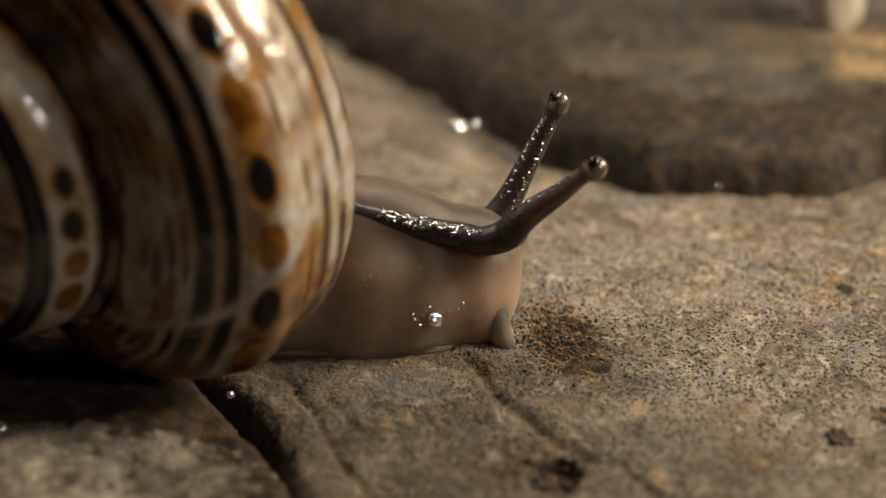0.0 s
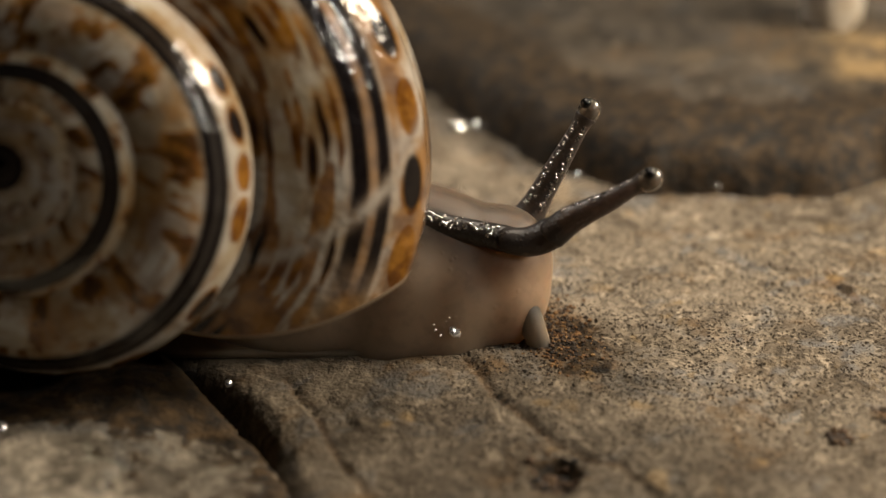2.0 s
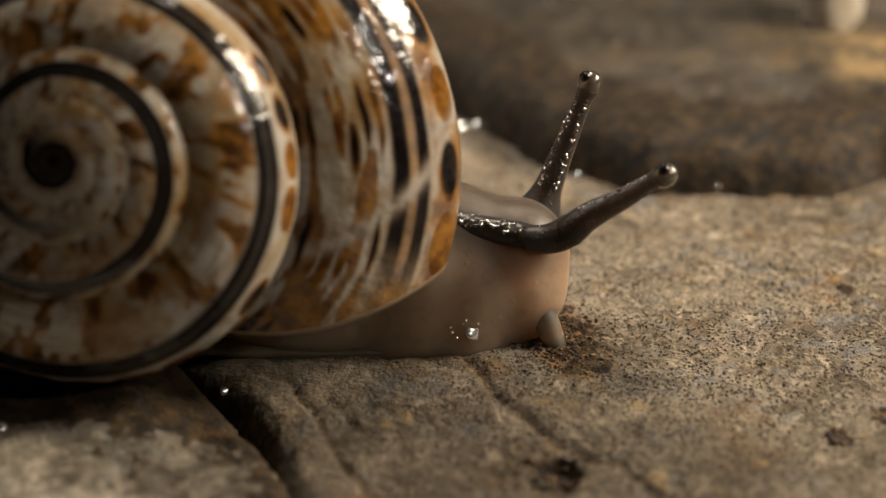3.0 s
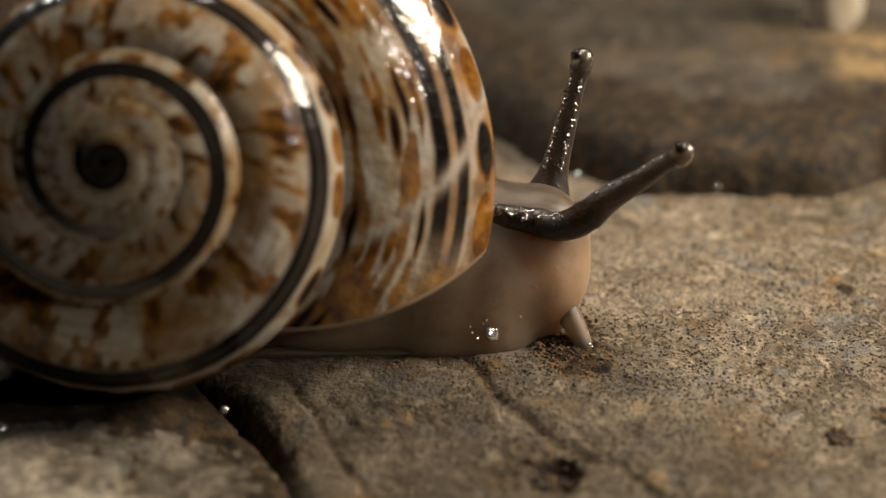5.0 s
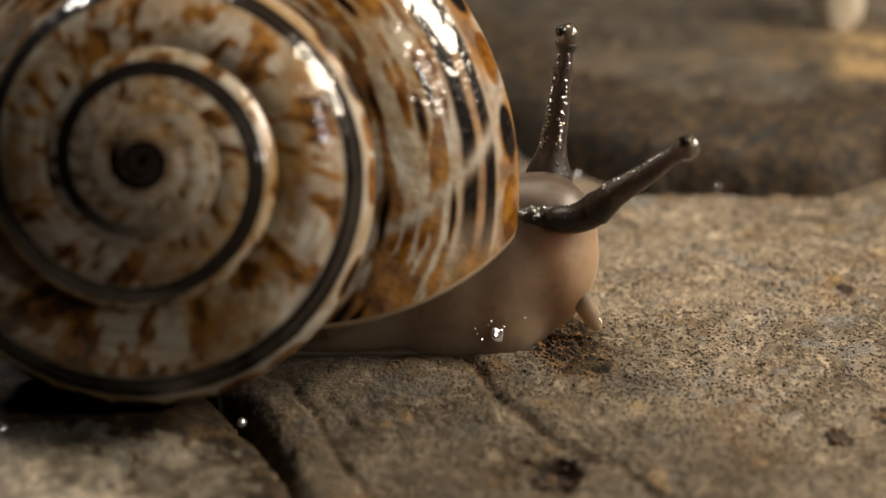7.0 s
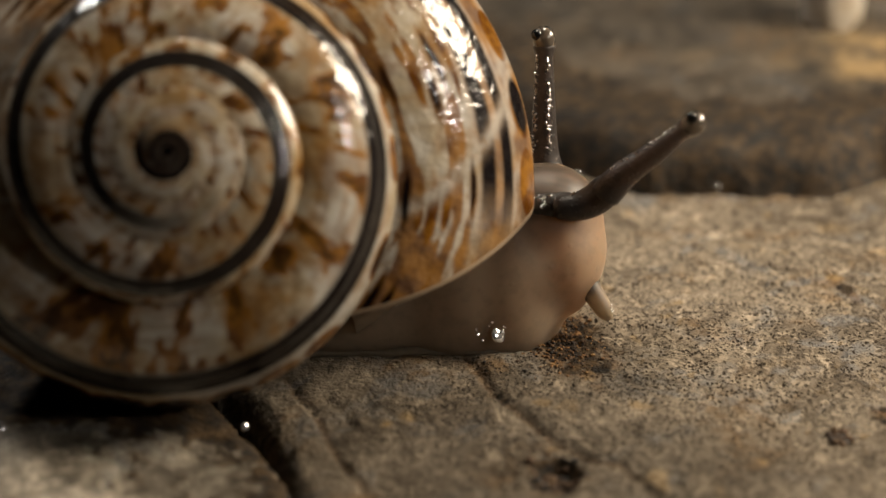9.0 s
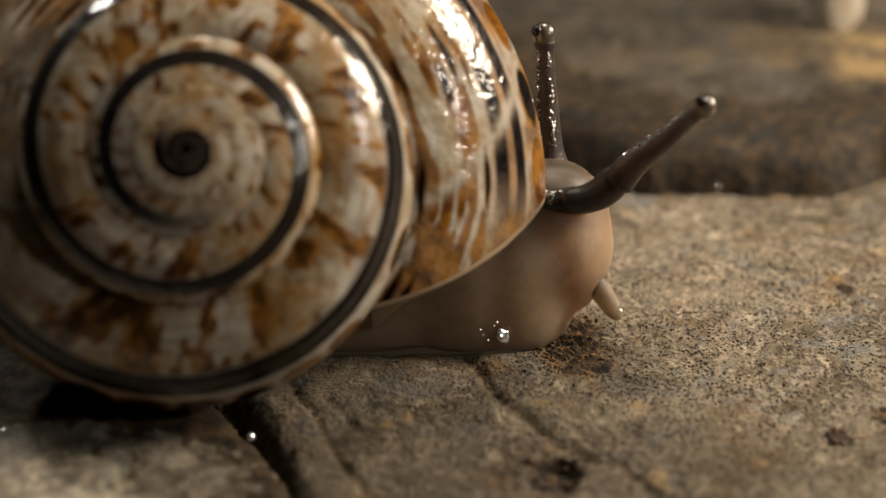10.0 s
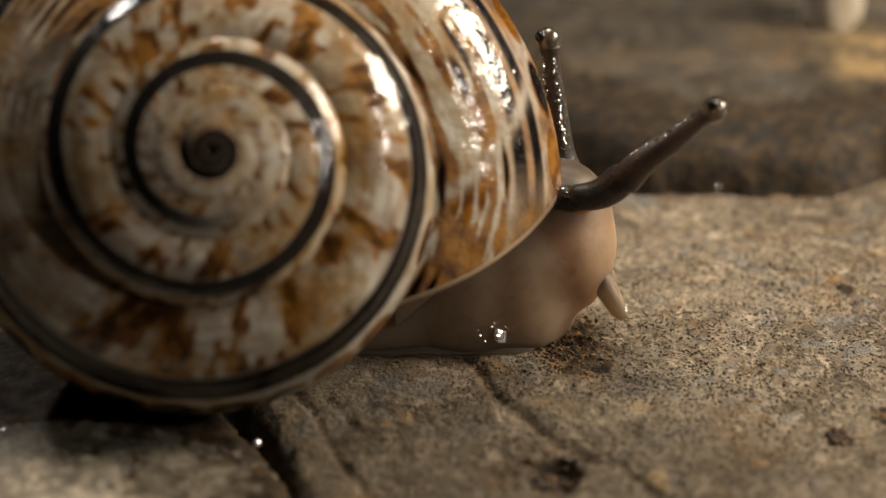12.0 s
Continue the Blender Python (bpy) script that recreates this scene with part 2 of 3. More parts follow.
def slab_height(x, y):
    z = 0.5 * (fbm(x * 0.13, y * 0.13) - 0.5) + 0.28 * (fbm(x * 0.9 + 5, y * 0.9) - 0.5)
    z += 0.16 * (fbm(x * 4 + 31, y * 4) - 0.5)
    wob = 0.25 * (fbm(x * 1.5, y * 1.5 + 40) - 0.5)
    for line, deep, wide in ((CRACK_A, 0.15, 0.15), (CRACK_B, 0.12, 0.13)):
        d, _ = polyline_distance(x + wob, y + wob, line)
        z -= deep * np.exp(-(d / wide) ** 2)
    d, side = polyline_distance(x + wob, y + wob, CRACK_C)
    z -= 0.14 * np.exp(-(d / 0.24) ** 2)
    z += np.where(side < 0, 0.10, 0.0) * step(0.0, 0.5, d) * step(8, 2, d)
    z -= 0.09 * np.clip(1.5 - x - 0.35 * (y - 80), 0, 9) * 0.6 * step(84, 80, y)
    # the pit in front
    pit = np.hypot((x - 4.6) / 1.1, (y - 73.0) / 1.45) + 0.5 * (fbm(x * 1.6, y * 1.6 + 8) - 0.5)
    z -= 0.6 * step(1.0, 0.7, pit)
    # small broken dimples on the porous half
    z -= 0.14 * step(0.60, 0.72, fbm(x * 3.2 + 77, y * 3.2)) * step(0, 3, x)
    # rim by the gap, rounded off
    inside = x - edge_left(y)
    z -= 0.6 * np.clip(1 - inside / 1.1, 0, 1) ** 2
    z = np.where(inside < 0, z - 7 * step(0, 0.8, -inside), z)
    return z


def slab_fields(x, y):
    right, side = polyline_distance(x, y, CRACK_C)
    pores = np.where(side < 0, 1.0, 0.8) * step(-9, 2, x)
    ochre = np.exp(-(((x + 1.55) / 0.35) ** 2 + ((y - 77.9) / 0.55) ** 2)) + 0.9 * np.exp(-(((x + 2.4) / 0.3) ** 2 + ((y - 77.3) / 0.45) ** 2))
    ochre = ochre + 0.6 * np.exp(-(((x - 14.9) / 0.9) ** 2 + ((y - 82.6) / 0.6) ** 2)) + 0.7 * np.exp(-(((x - 19.0) / 0.35) ** 2 + ((y - 91.2) / 0.5) ** 2))
    ochre = ochre + 0.55 * step(0.64, 0.74, fbm(x * 0.9 + 9, y * 0.7 + 4)) * step(2, 5, x)
    ochre = ochre * (0.6 + 0.8 * fbm(x * 2.5, y * 2.5))
    soil = 1.25 * np.exp(-(((x - 5.4) / 1.5) ** 2 + ((y - 85.0) / 2.6) ** 2)) + np.exp(-(((x - 6.6) / 1.6) ** 2 + ((y - 82.5) / 3.2) ** 2)) * 0.75
    soil = soil + 0.9 * np.exp(-(((x - 19.2 - 0.25 * (90.5 - y)) / 0.5) ** 2 + ((y - 90.0) / 2.2) ** 2)) + 1.1 * np.exp(-(((x - 19.2) / 1.0) ** 2 + ((y - 78.2) / 1.0) ** 2)) + 1.8 * np.exp(-(((x - 16.7) / 0.45) ** 2 + ((y - 76.1) / 0.6) ** 2))
    soil = soil * (0.3 + 1.4 * fbm(x * 1.6, y * 1.1 + 50))
    pit = np.hypot((x - 4.6) / 1.1, (y - 73.0) / 1.45) + 0.5 * (fbm(x * 1.6, y * 1.6 + 8) - 0.5)
    soil = soil + 2.2 * step(1.0, 0.93, pit)
    for line in (CRACK_A, CRACK_C):
        d, _ = polyline_distance(x, y, line)
        soil = soil + 0.6 * np.exp(-(d / 0.3) ** 2)
    # darker left of crack C, painting in the shade of a tilted facet
    edge = np.where(side < 0, -right, right) + 1.6 * (fbm(x * 0.7, y * 0.7 + 13) - 0.5)
    damp = np.clip(0.6 * step(-4.6, -0.4, edge) * step(92, 86, y) + 0.25 * step(90, 84, y) + 0.3 * step(77.5, 72.5, y + 3 * (fbm(x * 0.4, y * 0.4) - 0.5)), 0, 1)
    stain = 0.95 * np.exp(-(((x - 7.2) / 2.8) ** 2 + ((y - 81.5) / 4.0) ** 2)) + 0.85 * np.exp(-(((x - 11) / 3.2) ** 2 + ((y - 74.5) / 2.8) ** 2))
    damp = np.clip(damp + stain * (0.4 + 1.2 * fbm(x * 0.9 + 6, y * 0.9, 4)), 0, 1)
    return dict(pores=pores, ochre=ochre, soil=np.clip(soil, 0, 2), damp=damp)


slab = tagged(stone_sheet("stone_slab", -42, 42, 66, 132, 0.17, slab_height, STONE, slab_fields),
              "pale grey-brown limestone slab, pitted and cracked", "stone slab")


def side_height(x, y):
    z = -0.12 + 1.0 * step(-9, -14, x) + 0.7 * (fbm(x * 0.16 + 9, y * 0.16) - 0.5) + 0.5 * (fbm(x * 0.7, y * 0.7 + 21) - 0.5) + 0.08 * (fbm(x * 4, y * 4 + 5) - 0.5)
    gap = edge_side(y) - x
    z -= 0.5 * np.clip(1 - gap / 1.2, 0, 1) ** 2
    z = np.where(gap < 0, z - 7 * step(0, 0.7, -gap), z)
    back = 84 - 0.05 * x + 1.2 * fbm(x * 0.4, 0 * x) - y
    z -= 0.6 * np.clip(1 - back / 5, 0, 1) ** 2
    z = np.where(back < 0, z - 7 * step(0, 1.0, -back), z)
    return z


def side_fields(x, y):
    """Dark dirt towards the gap, dirt and painted-in shade under the shell, a clean pale corner."""
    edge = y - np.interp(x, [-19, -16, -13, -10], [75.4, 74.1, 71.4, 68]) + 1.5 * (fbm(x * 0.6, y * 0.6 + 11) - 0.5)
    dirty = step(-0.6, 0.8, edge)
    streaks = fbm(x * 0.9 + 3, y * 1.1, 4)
    # from y 75.2 on the soil also paints in the shell's shade
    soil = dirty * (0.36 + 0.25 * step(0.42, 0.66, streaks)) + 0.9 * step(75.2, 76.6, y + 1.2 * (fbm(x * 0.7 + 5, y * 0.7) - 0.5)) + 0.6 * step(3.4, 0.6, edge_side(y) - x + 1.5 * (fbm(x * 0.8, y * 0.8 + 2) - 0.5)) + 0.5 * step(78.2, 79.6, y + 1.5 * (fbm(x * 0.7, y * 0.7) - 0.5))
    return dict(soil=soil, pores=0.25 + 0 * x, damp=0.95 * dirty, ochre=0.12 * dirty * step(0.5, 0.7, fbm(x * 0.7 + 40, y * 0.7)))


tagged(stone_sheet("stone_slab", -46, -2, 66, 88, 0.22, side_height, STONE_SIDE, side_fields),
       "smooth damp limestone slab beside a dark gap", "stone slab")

LEDGE = [(-60, 150), (-22, 138), (-7.3, 125.3), (-0.8, 115.3), (2.7, 109.0), (5.4, 105.0), (11, 101.4), (16, 101.0), (20.8, 101.2), (24, 103.4), (32, 103), (60, 104)]


def back_height(x, y):
    wob = 1.6 * (fbm(x * 0.35, y * 0.35 + 3) - 0.5)
    d, side = polyline_distance(x + wob, y + wob, LEDGE)
    d = np.where(side < 0, d, -d)
    z = 3.1 * (1 - np.exp(-np.clip(d, 0, None) / 1.0)) + 0.05 * np.clip(d, 0, None)
    z += 1.3 * (fbm(x * 0.12 + 4, y * 0.2) - 0.5) * step(0, 4, d) + 0.7 * (fbm(x * 0.5, y * 0.7 + 60) - 0.5) * step(0, 2, d)
    z += 0.2 * (fbm(x * 2.2, y * 2.2) - 0.5)
    return np.where(d < 0, -0.4 - 3 * step(0, 1, -d), z - 0.2)


def back_fields(x, y):
    ochre = 1.5 * np.exp(-(((x - 24.4) / 4.4) ** 2 + ((y - 113.4) / 3.6) ** 2)) + 0.7 * np.exp(-(((x - 7.5) / 2.6) ** 2 + ((y - 111.5) / 1.2) ** 2))
    ochre = ochre + 0.7 * np.exp(-(((x - 1.6) / 1.2) ** 2 + ((y - 112.5) / 1.5) ** 2)) + 0.55 * np.exp(-(((x - 15) / 2.2) ** 2 + ((y - 114) / 1.6) ** 2))
    ochre = ochre + 0.25 * step(0.5, 0.75, fbm(x * 0.25 + 8, y * 0.5))
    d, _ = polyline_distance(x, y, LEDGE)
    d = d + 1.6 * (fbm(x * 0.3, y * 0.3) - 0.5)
    # soil colour and a darker base within about 8 mm of the ledge
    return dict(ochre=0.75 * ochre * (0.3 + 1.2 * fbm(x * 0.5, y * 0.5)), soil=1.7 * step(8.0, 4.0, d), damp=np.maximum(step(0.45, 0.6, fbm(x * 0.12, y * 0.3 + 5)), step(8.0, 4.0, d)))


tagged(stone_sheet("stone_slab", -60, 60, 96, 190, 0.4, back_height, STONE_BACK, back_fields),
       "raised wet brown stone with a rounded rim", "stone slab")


def pebble(name, at, size, material, label, seed):
    bm = bmesh.new()
    bmesh.ops.create_icosphere(bm, subdivisions=4, radius=1.0)
    for v in bm.verts:
        n = noise.noise(v.co * 1.3 + Vector((seed, 0, 0)))
        v.co *= 1 + 0.22 * n + 0.05 * noise.noise(v.co * 5 + Vector((0, seed, 0)))
        v.co = Vector((v.co.x * size[0], v.co.y * size[1], v.co.z * size[2])) * MM
    me = bpy.data.meshes.new(name)
    bm.to_mesh(me)
    bm.free()
    me.materials.append(material)
    for key in ("ochre", "pores", "soil", "damp"):
        me.attributes.new(key, "FLOAT", "POINT")
    ob = new(name, smooth(me))
    ob.matrix_world = pose(*(Vector(at) * MM), 0, 0, seed * 40)
    return tagged(ob, label, "stone")


pebble("pebble", (23.3, 119, 5.6), (2.1, 1.5, 4.4), STONE_PALE, "pale upright pebble on the brown stone", 1)

# soil under the stones, out to the horizon
bm = bmesh.new()
bmesh.ops.create_grid(bm, x_segments=60, y_segments=60, size=1.0)
for v in bm.verts:
    v.co = Vector((v.co.x * abs(v.co.x) ** 2 * 30, v.co.y * abs(v.co.y) ** 2 * 30, -0.005))
me = bpy.data.meshes.new("ground")
bm.to_mesh(me)
bm.free()
me.materials.append(SOIL)
tagged(new("ground", smooth(me)), "dark damp soil under the stones", "ground", kind="structure")


# ---- the snail ----
PHASE, R0, LNW, C0, SLOPE, WIDTH, ROUND, SUTURE = 0.0177, 15.866, 0.5498, 5.3086, 1.2182, 1.9891, 1.0895, 0.1526


def spiral_depth(r):
    return SLOPE * WIDTH * np.log1p(np.exp((r - C0) / WIDTH))


def shell_point(u, q, inset=0.0):
    """u: turns from the lip, growing outwards; q: 0 at the widest line, pi/2 at the seam, -pi/2 at the navel. Apex towards +z."""
    big, prev = R0 * np.exp(LNW * u), R0 * np.exp(LNW * (u - 1))
    old = step(-0.2, -0.75, u)
    dc, ds, rs = spiral_depth(big), spiral_depth(prev) + SUTURE * (1 - old) * prev, prev * 0.955
    qp, qn = np.clip(q, 0, np.pi / 2), np.clip(-q, 0, np.pi / 2)
    bend = ROUND + 0.7 * step(-1.7, -2.3, u)
    r = rs + (big - rs) * np.cos(qp) ** bend
    d = dc - (dc - ds) * np.sin(qp) ** bend
    r = np.where(q < 0, big * np.cos(qn) ** 0.8, r)
    d = np.where(q < 0, dc + 0.55 * big * np.sin(qn), d)
    d = d - np.where(q > 0, (0.02 + 0.012 * step(-0.25, -0.6, u) * step(-2.4, -1.8, u)) * big * np.sin(2 * qp), 0)
    r = r - 0.052 * big * step(0.42, 0.0, q) * step(-0.6, -0.3, u)
    if inset:
        rc, dm = 0.68 * big, (dc + 0.1 * big)
        r, d = r + (rc - r) * inset, d + (dm - d) * inset
    a = 2 * np.pi * (u + PHASE)
    return np.stack([r * np.cos(a), -r * np.sin(a), 8 - d], -1)


def lip_turn(q):
    return np.where(q > 0, -0.02 + 0.02 * q + 0.035 * q * q, -0.02 + 0.03 * q)


def pigments(u, q):
    """Brown flecks, dark bands and pale marks along the whorls."""
    s = q - np.where(u > -1.05, 0.19 * (u + 1.05), 0.14 * np.clip(-1.05 - u, 0, 1.4)) - 0.01
    inner = step(-0.35, -0.75, u)
    wob = 0.02 * (fbm(u * 40, s * 0 + 2.0) - 0.5)
    gap = np.exp(-(((u + 0.050 - 0.08 * (s - 0.5) + 0.006 * (fbm(s * 9, s * 0 + 4.0, 2) - 0.5)) / 0.006) ** 2))
    line = lambda c, w: step(w * 1.25, w * 0.7, np.abs(s - c - wob))
    wide = 0.058 + 0.024 * (fbm(u * 16 + 3, s * 0 + 9) - 0.4)
    twin = np.maximum(line(0.50, wide * 0.8), line(0.665, wide))
    twin = np.maximum(twin, inner * (1 - 0.05 * line(0.585, 0.02)) * line(0.585 - 0.04 * step(-1.2, -1.6, u), 0.155 + 0.03 * step(-1.2, -1.6, u)) * 0.97)
    fade = step(0.02, -0.02, u) * (1 - 0.85 * gap * (u > -0.2))
    fade = fade * step(-3.0, -2.6, u)
    dark = twin * fade
    # a row of big spots under the bands
    k = np.floor(u / 0.036)
    rnd = LATTICE[(k.astype(int) * 7) % 256, 11]
    du = (u / 0.036 - k - 0.5) * 0.036
    wide = step(-0.4, -0.7, u)
    spot = np.exp(-((du / (0.0085 + 0.007 * rnd + 0.003 * wide)) ** 2 + ((s - 0.25 + 0.08 * wide - 0.05 * (rnd - 0.5)) / (0.10 + 0.06 * wide)) ** 2) ** 1.6)
    spot = spot * step(-1.5, -1.25, u) * np.where(u > -0.3, 1.0, rnd > 0.2)
    even = np.where(u > -0.3, k.astype(int) % 2 == 0, LATTICE[(k.astype(int) * 5) % 256, 77] > 0.55)
    dark = np.maximum(dark, step(0.35, 0.7, spot) * np.where(even, 1.0, 0.0))
    brown = step(0.06, 0.4, spot)
    brown = np.maximum(brown, 0.72 * np.exp(-((s - 0.58) / 0.17) ** 4) * step(-0.6, -0.35, u))
    # fine lines near the widest part and on the base
    for c, w, strength in ((0.02, 0.035, 0.75), (-0.12, 0.03, 0.6), (-0.26, 0.04, 0.8), (-0.42, 0.05, 0.6), (-0.7, 0.06, 0.5)):
        on = step(0.40, 0.60, fbm(u * 18 + c * 50, s * 0 + c * 9))
        brown = np.maximum(brown, strength * line(c, w) * (0.4 + 0.6 * on) * step(-1.6, -1.3, u))
        dark = np.maximum(dark, 0.85 * line(c, w * 0.7) * on * step(-0.5, -0.2, u))
    # the unlit base behind the mouth, its shade painted in as brown bands
    base_zone = step(-0.04, -0.18, q) * step(-0.16, -0.34, u)
    brown = np.maximum(brown, base_zone * (0.55 + 0.45 * step(0.4, 0.6, fbm(u * 22, s * 5 + 33, 3))))
    dark = np.maximum(dark, 0.9 * base_zone * step(0.42, 0.55, fbm(u * 3 + 5, s * 9 + 71, 2)))
    # an orange-brown wash in streaks towards the lip
    wash = step(0.38, 0.58, fbm(u * 26 + 12, s * 2.2 + 5, 4)) * step(0.47, 0.40, s) * step(-0.5, -0.2, u)
    brown = np.maximum(brown, 0.85 * wash)
    dark = np.maximum(dark, 0.5 * step(-0.022, -0.012, u - lip_turn(q)) * step(0.5, 0.2, np.abs(q)))
    # groups of dashes between the bands and the seam
    g = np.floor((u + 0.117) / 0.078)
    k = np.floor((s - 0.74) / 0.088)
    gi, ki = g.astype(int), k.astype(int)
    r1, r2 = LATTICE[(gi * 13 + ki * 5) % 256, (ki * 7) % 256], LATTICE[(gi * 29 + ki * 3) % 256, (ki * 11 + 90) % 256]
    r3 = LATTICE[(gi * 17 + ki * 19) % 256, (ki * 5 + 40) % 256]
    du = u - (g + 0.5) * 0.078 + 0.117 - 0.022 * (r1 - 0.5) + 0.006 * (fbm(u * 90, s * 20, 2) - 0.5)
    ds = s - (k + 0.5) * 0.088 - 0.74 + 0.03 * (fbm(u * 50, s * 4 + 7, 2) - 0.5)
    dash = np.exp(-((du / (0.012 + 0.018 * r2)) ** 2 + (ds / (0.024 + 0.014 * r1)) ** 2) ** 2.0) * (r3 > 0.10) * step(0.72, 0.78, s)
    body = step(-0.55, -0.3, u)
    brown = np.maximum(brown, np.clip(1.5 * dash, 0, 1) * (0.35 + 0.65 * body))
    dark = np.maximum(dark, 1.1 * dash ** 1.6 * step(0.35, 0.65, r3) * body * step(1.5, 1.25, s))
    streaks = step(0.51, 0.58, fbm(u * 22 + 80, s * 13, 3)) * step(0.70, 0.8, s) * body
    brown = np.maximum(brown, 0.9 * streaks)
    group = 0.5 + 0.5 * np.cos(2 * np.pi * (u + 0.085) / 0.078)
    smear = step(0.46, 0.66, fbm(u * 32 + 60, s * 5.0, 3) + 0.12 * (group - 0.5))
    brown = np.maximum(brown, 0.45 * smear * step(0.72, 0.86, s))
    # ragged flames along the growth lines of the inner whorls
    flame = fbm(u * 64 + s * 1.2 + 11, s * 3.0 + 3, 3) + 0.16 * (fbm(u * 11 + 50, s * 1.5 + 2, 2) - 0.5)
    zone = np.clip(step(-0.45, -0.7, u) * step(0.70, 0.78, s) + step(-1.15, -1.3, u) * step(0.42, 0.32, s), 0, 1)
    brown = np.maximum(brown, 0.95 * step(0.545, 0.61, flame) * zone)
    dark = np.maximum(dark, 0.7 * step(0.675, 0.75, flame) * zone)
    thread = step(0.56, 0.66, fbm(u * 6 + 20, s * 11 + 9, 3))
    brown = np.maximum(brown, 0.45 * thread * zone * step(0.45, 0.6, fbm(u * 3.1 + 70, s * 0 + 1, 2)))
    # the first whorl is dark
    bud = step(-4.25, -4.5, u)
    dark = np.maximum(dark, bud * (0.99 - 0.16 * step(0.8, 1.35, q)))
    pale = np.clip(1.2 * gap + step(0.5, 0.68, fbm(u * 11 + 30, s * 2 + 3, 3)), 0, 1)
    return np.clip(brown * (1 - 0.8 * gap), 0, 1), np.clip(dark, 0, 1), pale


def build_shell(parent):
    nu, nq, start = 2600, 170, -7.0
    e0 = np.exp(LNW * start)
    t = 1 - np.log(e0 + (1 - e0) * np.linspace(0, 1, nu)) / LNW / start
    q = np.concatenate([np.linspace(-np.pi / 2, 0, 50, endpoint=False), np.linspace(0, np.pi / 2, nq - 50)])
    T, Q = np.meshgrid(t, q)
    U = start + (lip_turn(Q) - start) * T
    co = shell_point(U, Q)
    # uneven growth
    co += 0.02 * (fbm(U * 26, Q * 1.2, 3) - 0.5)[..., None] * np.array([1, 1, 0.6]) * np.exp(LNW * U)[..., None]
    faces = grid_faces(nu, nq)
    me = mesh_from("shell", co.reshape(-1, 3) * MM, [f[::-1] for f in faces], SHELL)
    for key, value in zip(("brown", "dark", "pale"), pigments(U, Q)):
        me.attributes.new(key, "FLOAT", "POINT").data.foreach_set("value", np.asarray(value, np.float32).ravel())
    uv = np.stack([U, Q], -1).reshape(-1, 2)
    loops = np.empty(len(me.loops), np.int32)
    me.loops.foreach_get("vertex_index", loops)
    me.uv_layers.new(name="spiral").data.foreach_set("uv", uv[loops].astype(np.float32).ravel())
    shell = part_mesh("shell", me, parent, "glossy cream spiral shell with dark bands and brown flecks")
    # thickened lip and the flesh that fills the mouth
    qs = np.linspace(-np.pi / 2, np.pi / 2, 90)
    ring = []
    for k, (du, inset) in enumerate(((0.0, 0.0), (0.0035, 0.012), (0.004, 0.035), (0.0, 0.06), (-0.02, 0.07))):
        ring.append(shell_point(lip_turn(qs) + du, qs, inset))
    lip = np.stack(ring)
    part_mesh("lip", mesh_from("lip", lip.reshape(-1, 3) * MM, grid_faces(90, 5), LIP), shell, "pale thickened shell lip")
    fill = []
    for k in range(8):
        fill.append(shell_point(lip_turn(qs) - 0.012 + 0.02 * math.sin(k / 7 * math.pi / 2), qs, 0.04 + 0.96 * k / 7))
    part_mesh("mantle_collar", mesh_from("mantle_collar", np.stack(fill).reshape(-1, 3) * MM, grid_faces(90, 8), FLESH), shell, "pale fleshy mantle in the shell's mouth")
    return shell


LIP = plain("shell_lip", (0.38, 0.29, 0.2), 0.3)


def blob(bm, centre, radii, pitch=0.0):
    made = bmesh.ops.create_icosphere(bm, subdivisions=4, radius=1.0)["verts"]
    m = pose(*centre, 0, pitch, 0) @ Matrix.Diagonal((*radii, 1))
    for v in made:
        v.co = m @ v.co * MM
    return made


def melt(ob, voxel, rounds):
    """Melts overlapping lumps into one skin."""
    r = ob.modifiers.new("skin", "REMESH")
    r.mode, r.voxel_size, r.use_smooth_shade = "VOXEL", voxel * MM, True
    s = ob.modifiers.new("soften", "SMOOTH")
    s.factor, s.iterations = 0.5, rounds
    return ob


def tube(points, radii, sides=20):
    """A tapered tube along points, closed at both ends."""
    bm = bmesh.new()
    rings = []
    n = len(points)
    for k, (p, r) in enumerate(zip(points, radii)):
        p = Vector(p)
        d = (Vector(points[min(k + 1, n - 1)]) - Vector(points[max(k - 1, 0)])).normalized()
        a = d.cross(Vector((0, 1, 0))).normalized()
        b = d.cross(a)
        rings.append([bm.verts.new((p + r * (math.cos(i * 2 * math.pi / sides) * a + math.sin(i * 2 * math.pi / sides) * b)) * MM) for i in range(sides)])
    for r0, r1 in zip(rings[:-1], rings[1:]):
        for i in range(sides):
            bm.faces.new((r0[i], r0[(i + 1) % sides], r1[(i + 1) % sides], r1[i]))
    bm.faces.new(rings[0][::-1])
    bm.faces.new(rings[-1])
    bmesh.ops.recalc_face_normals(bm, faces=bm.faces)
    return bm


snail = tagged(new("snail"), "land snail with a cream and brown banded shell crawling on stone", "snail")
shell = build_shell(snail)

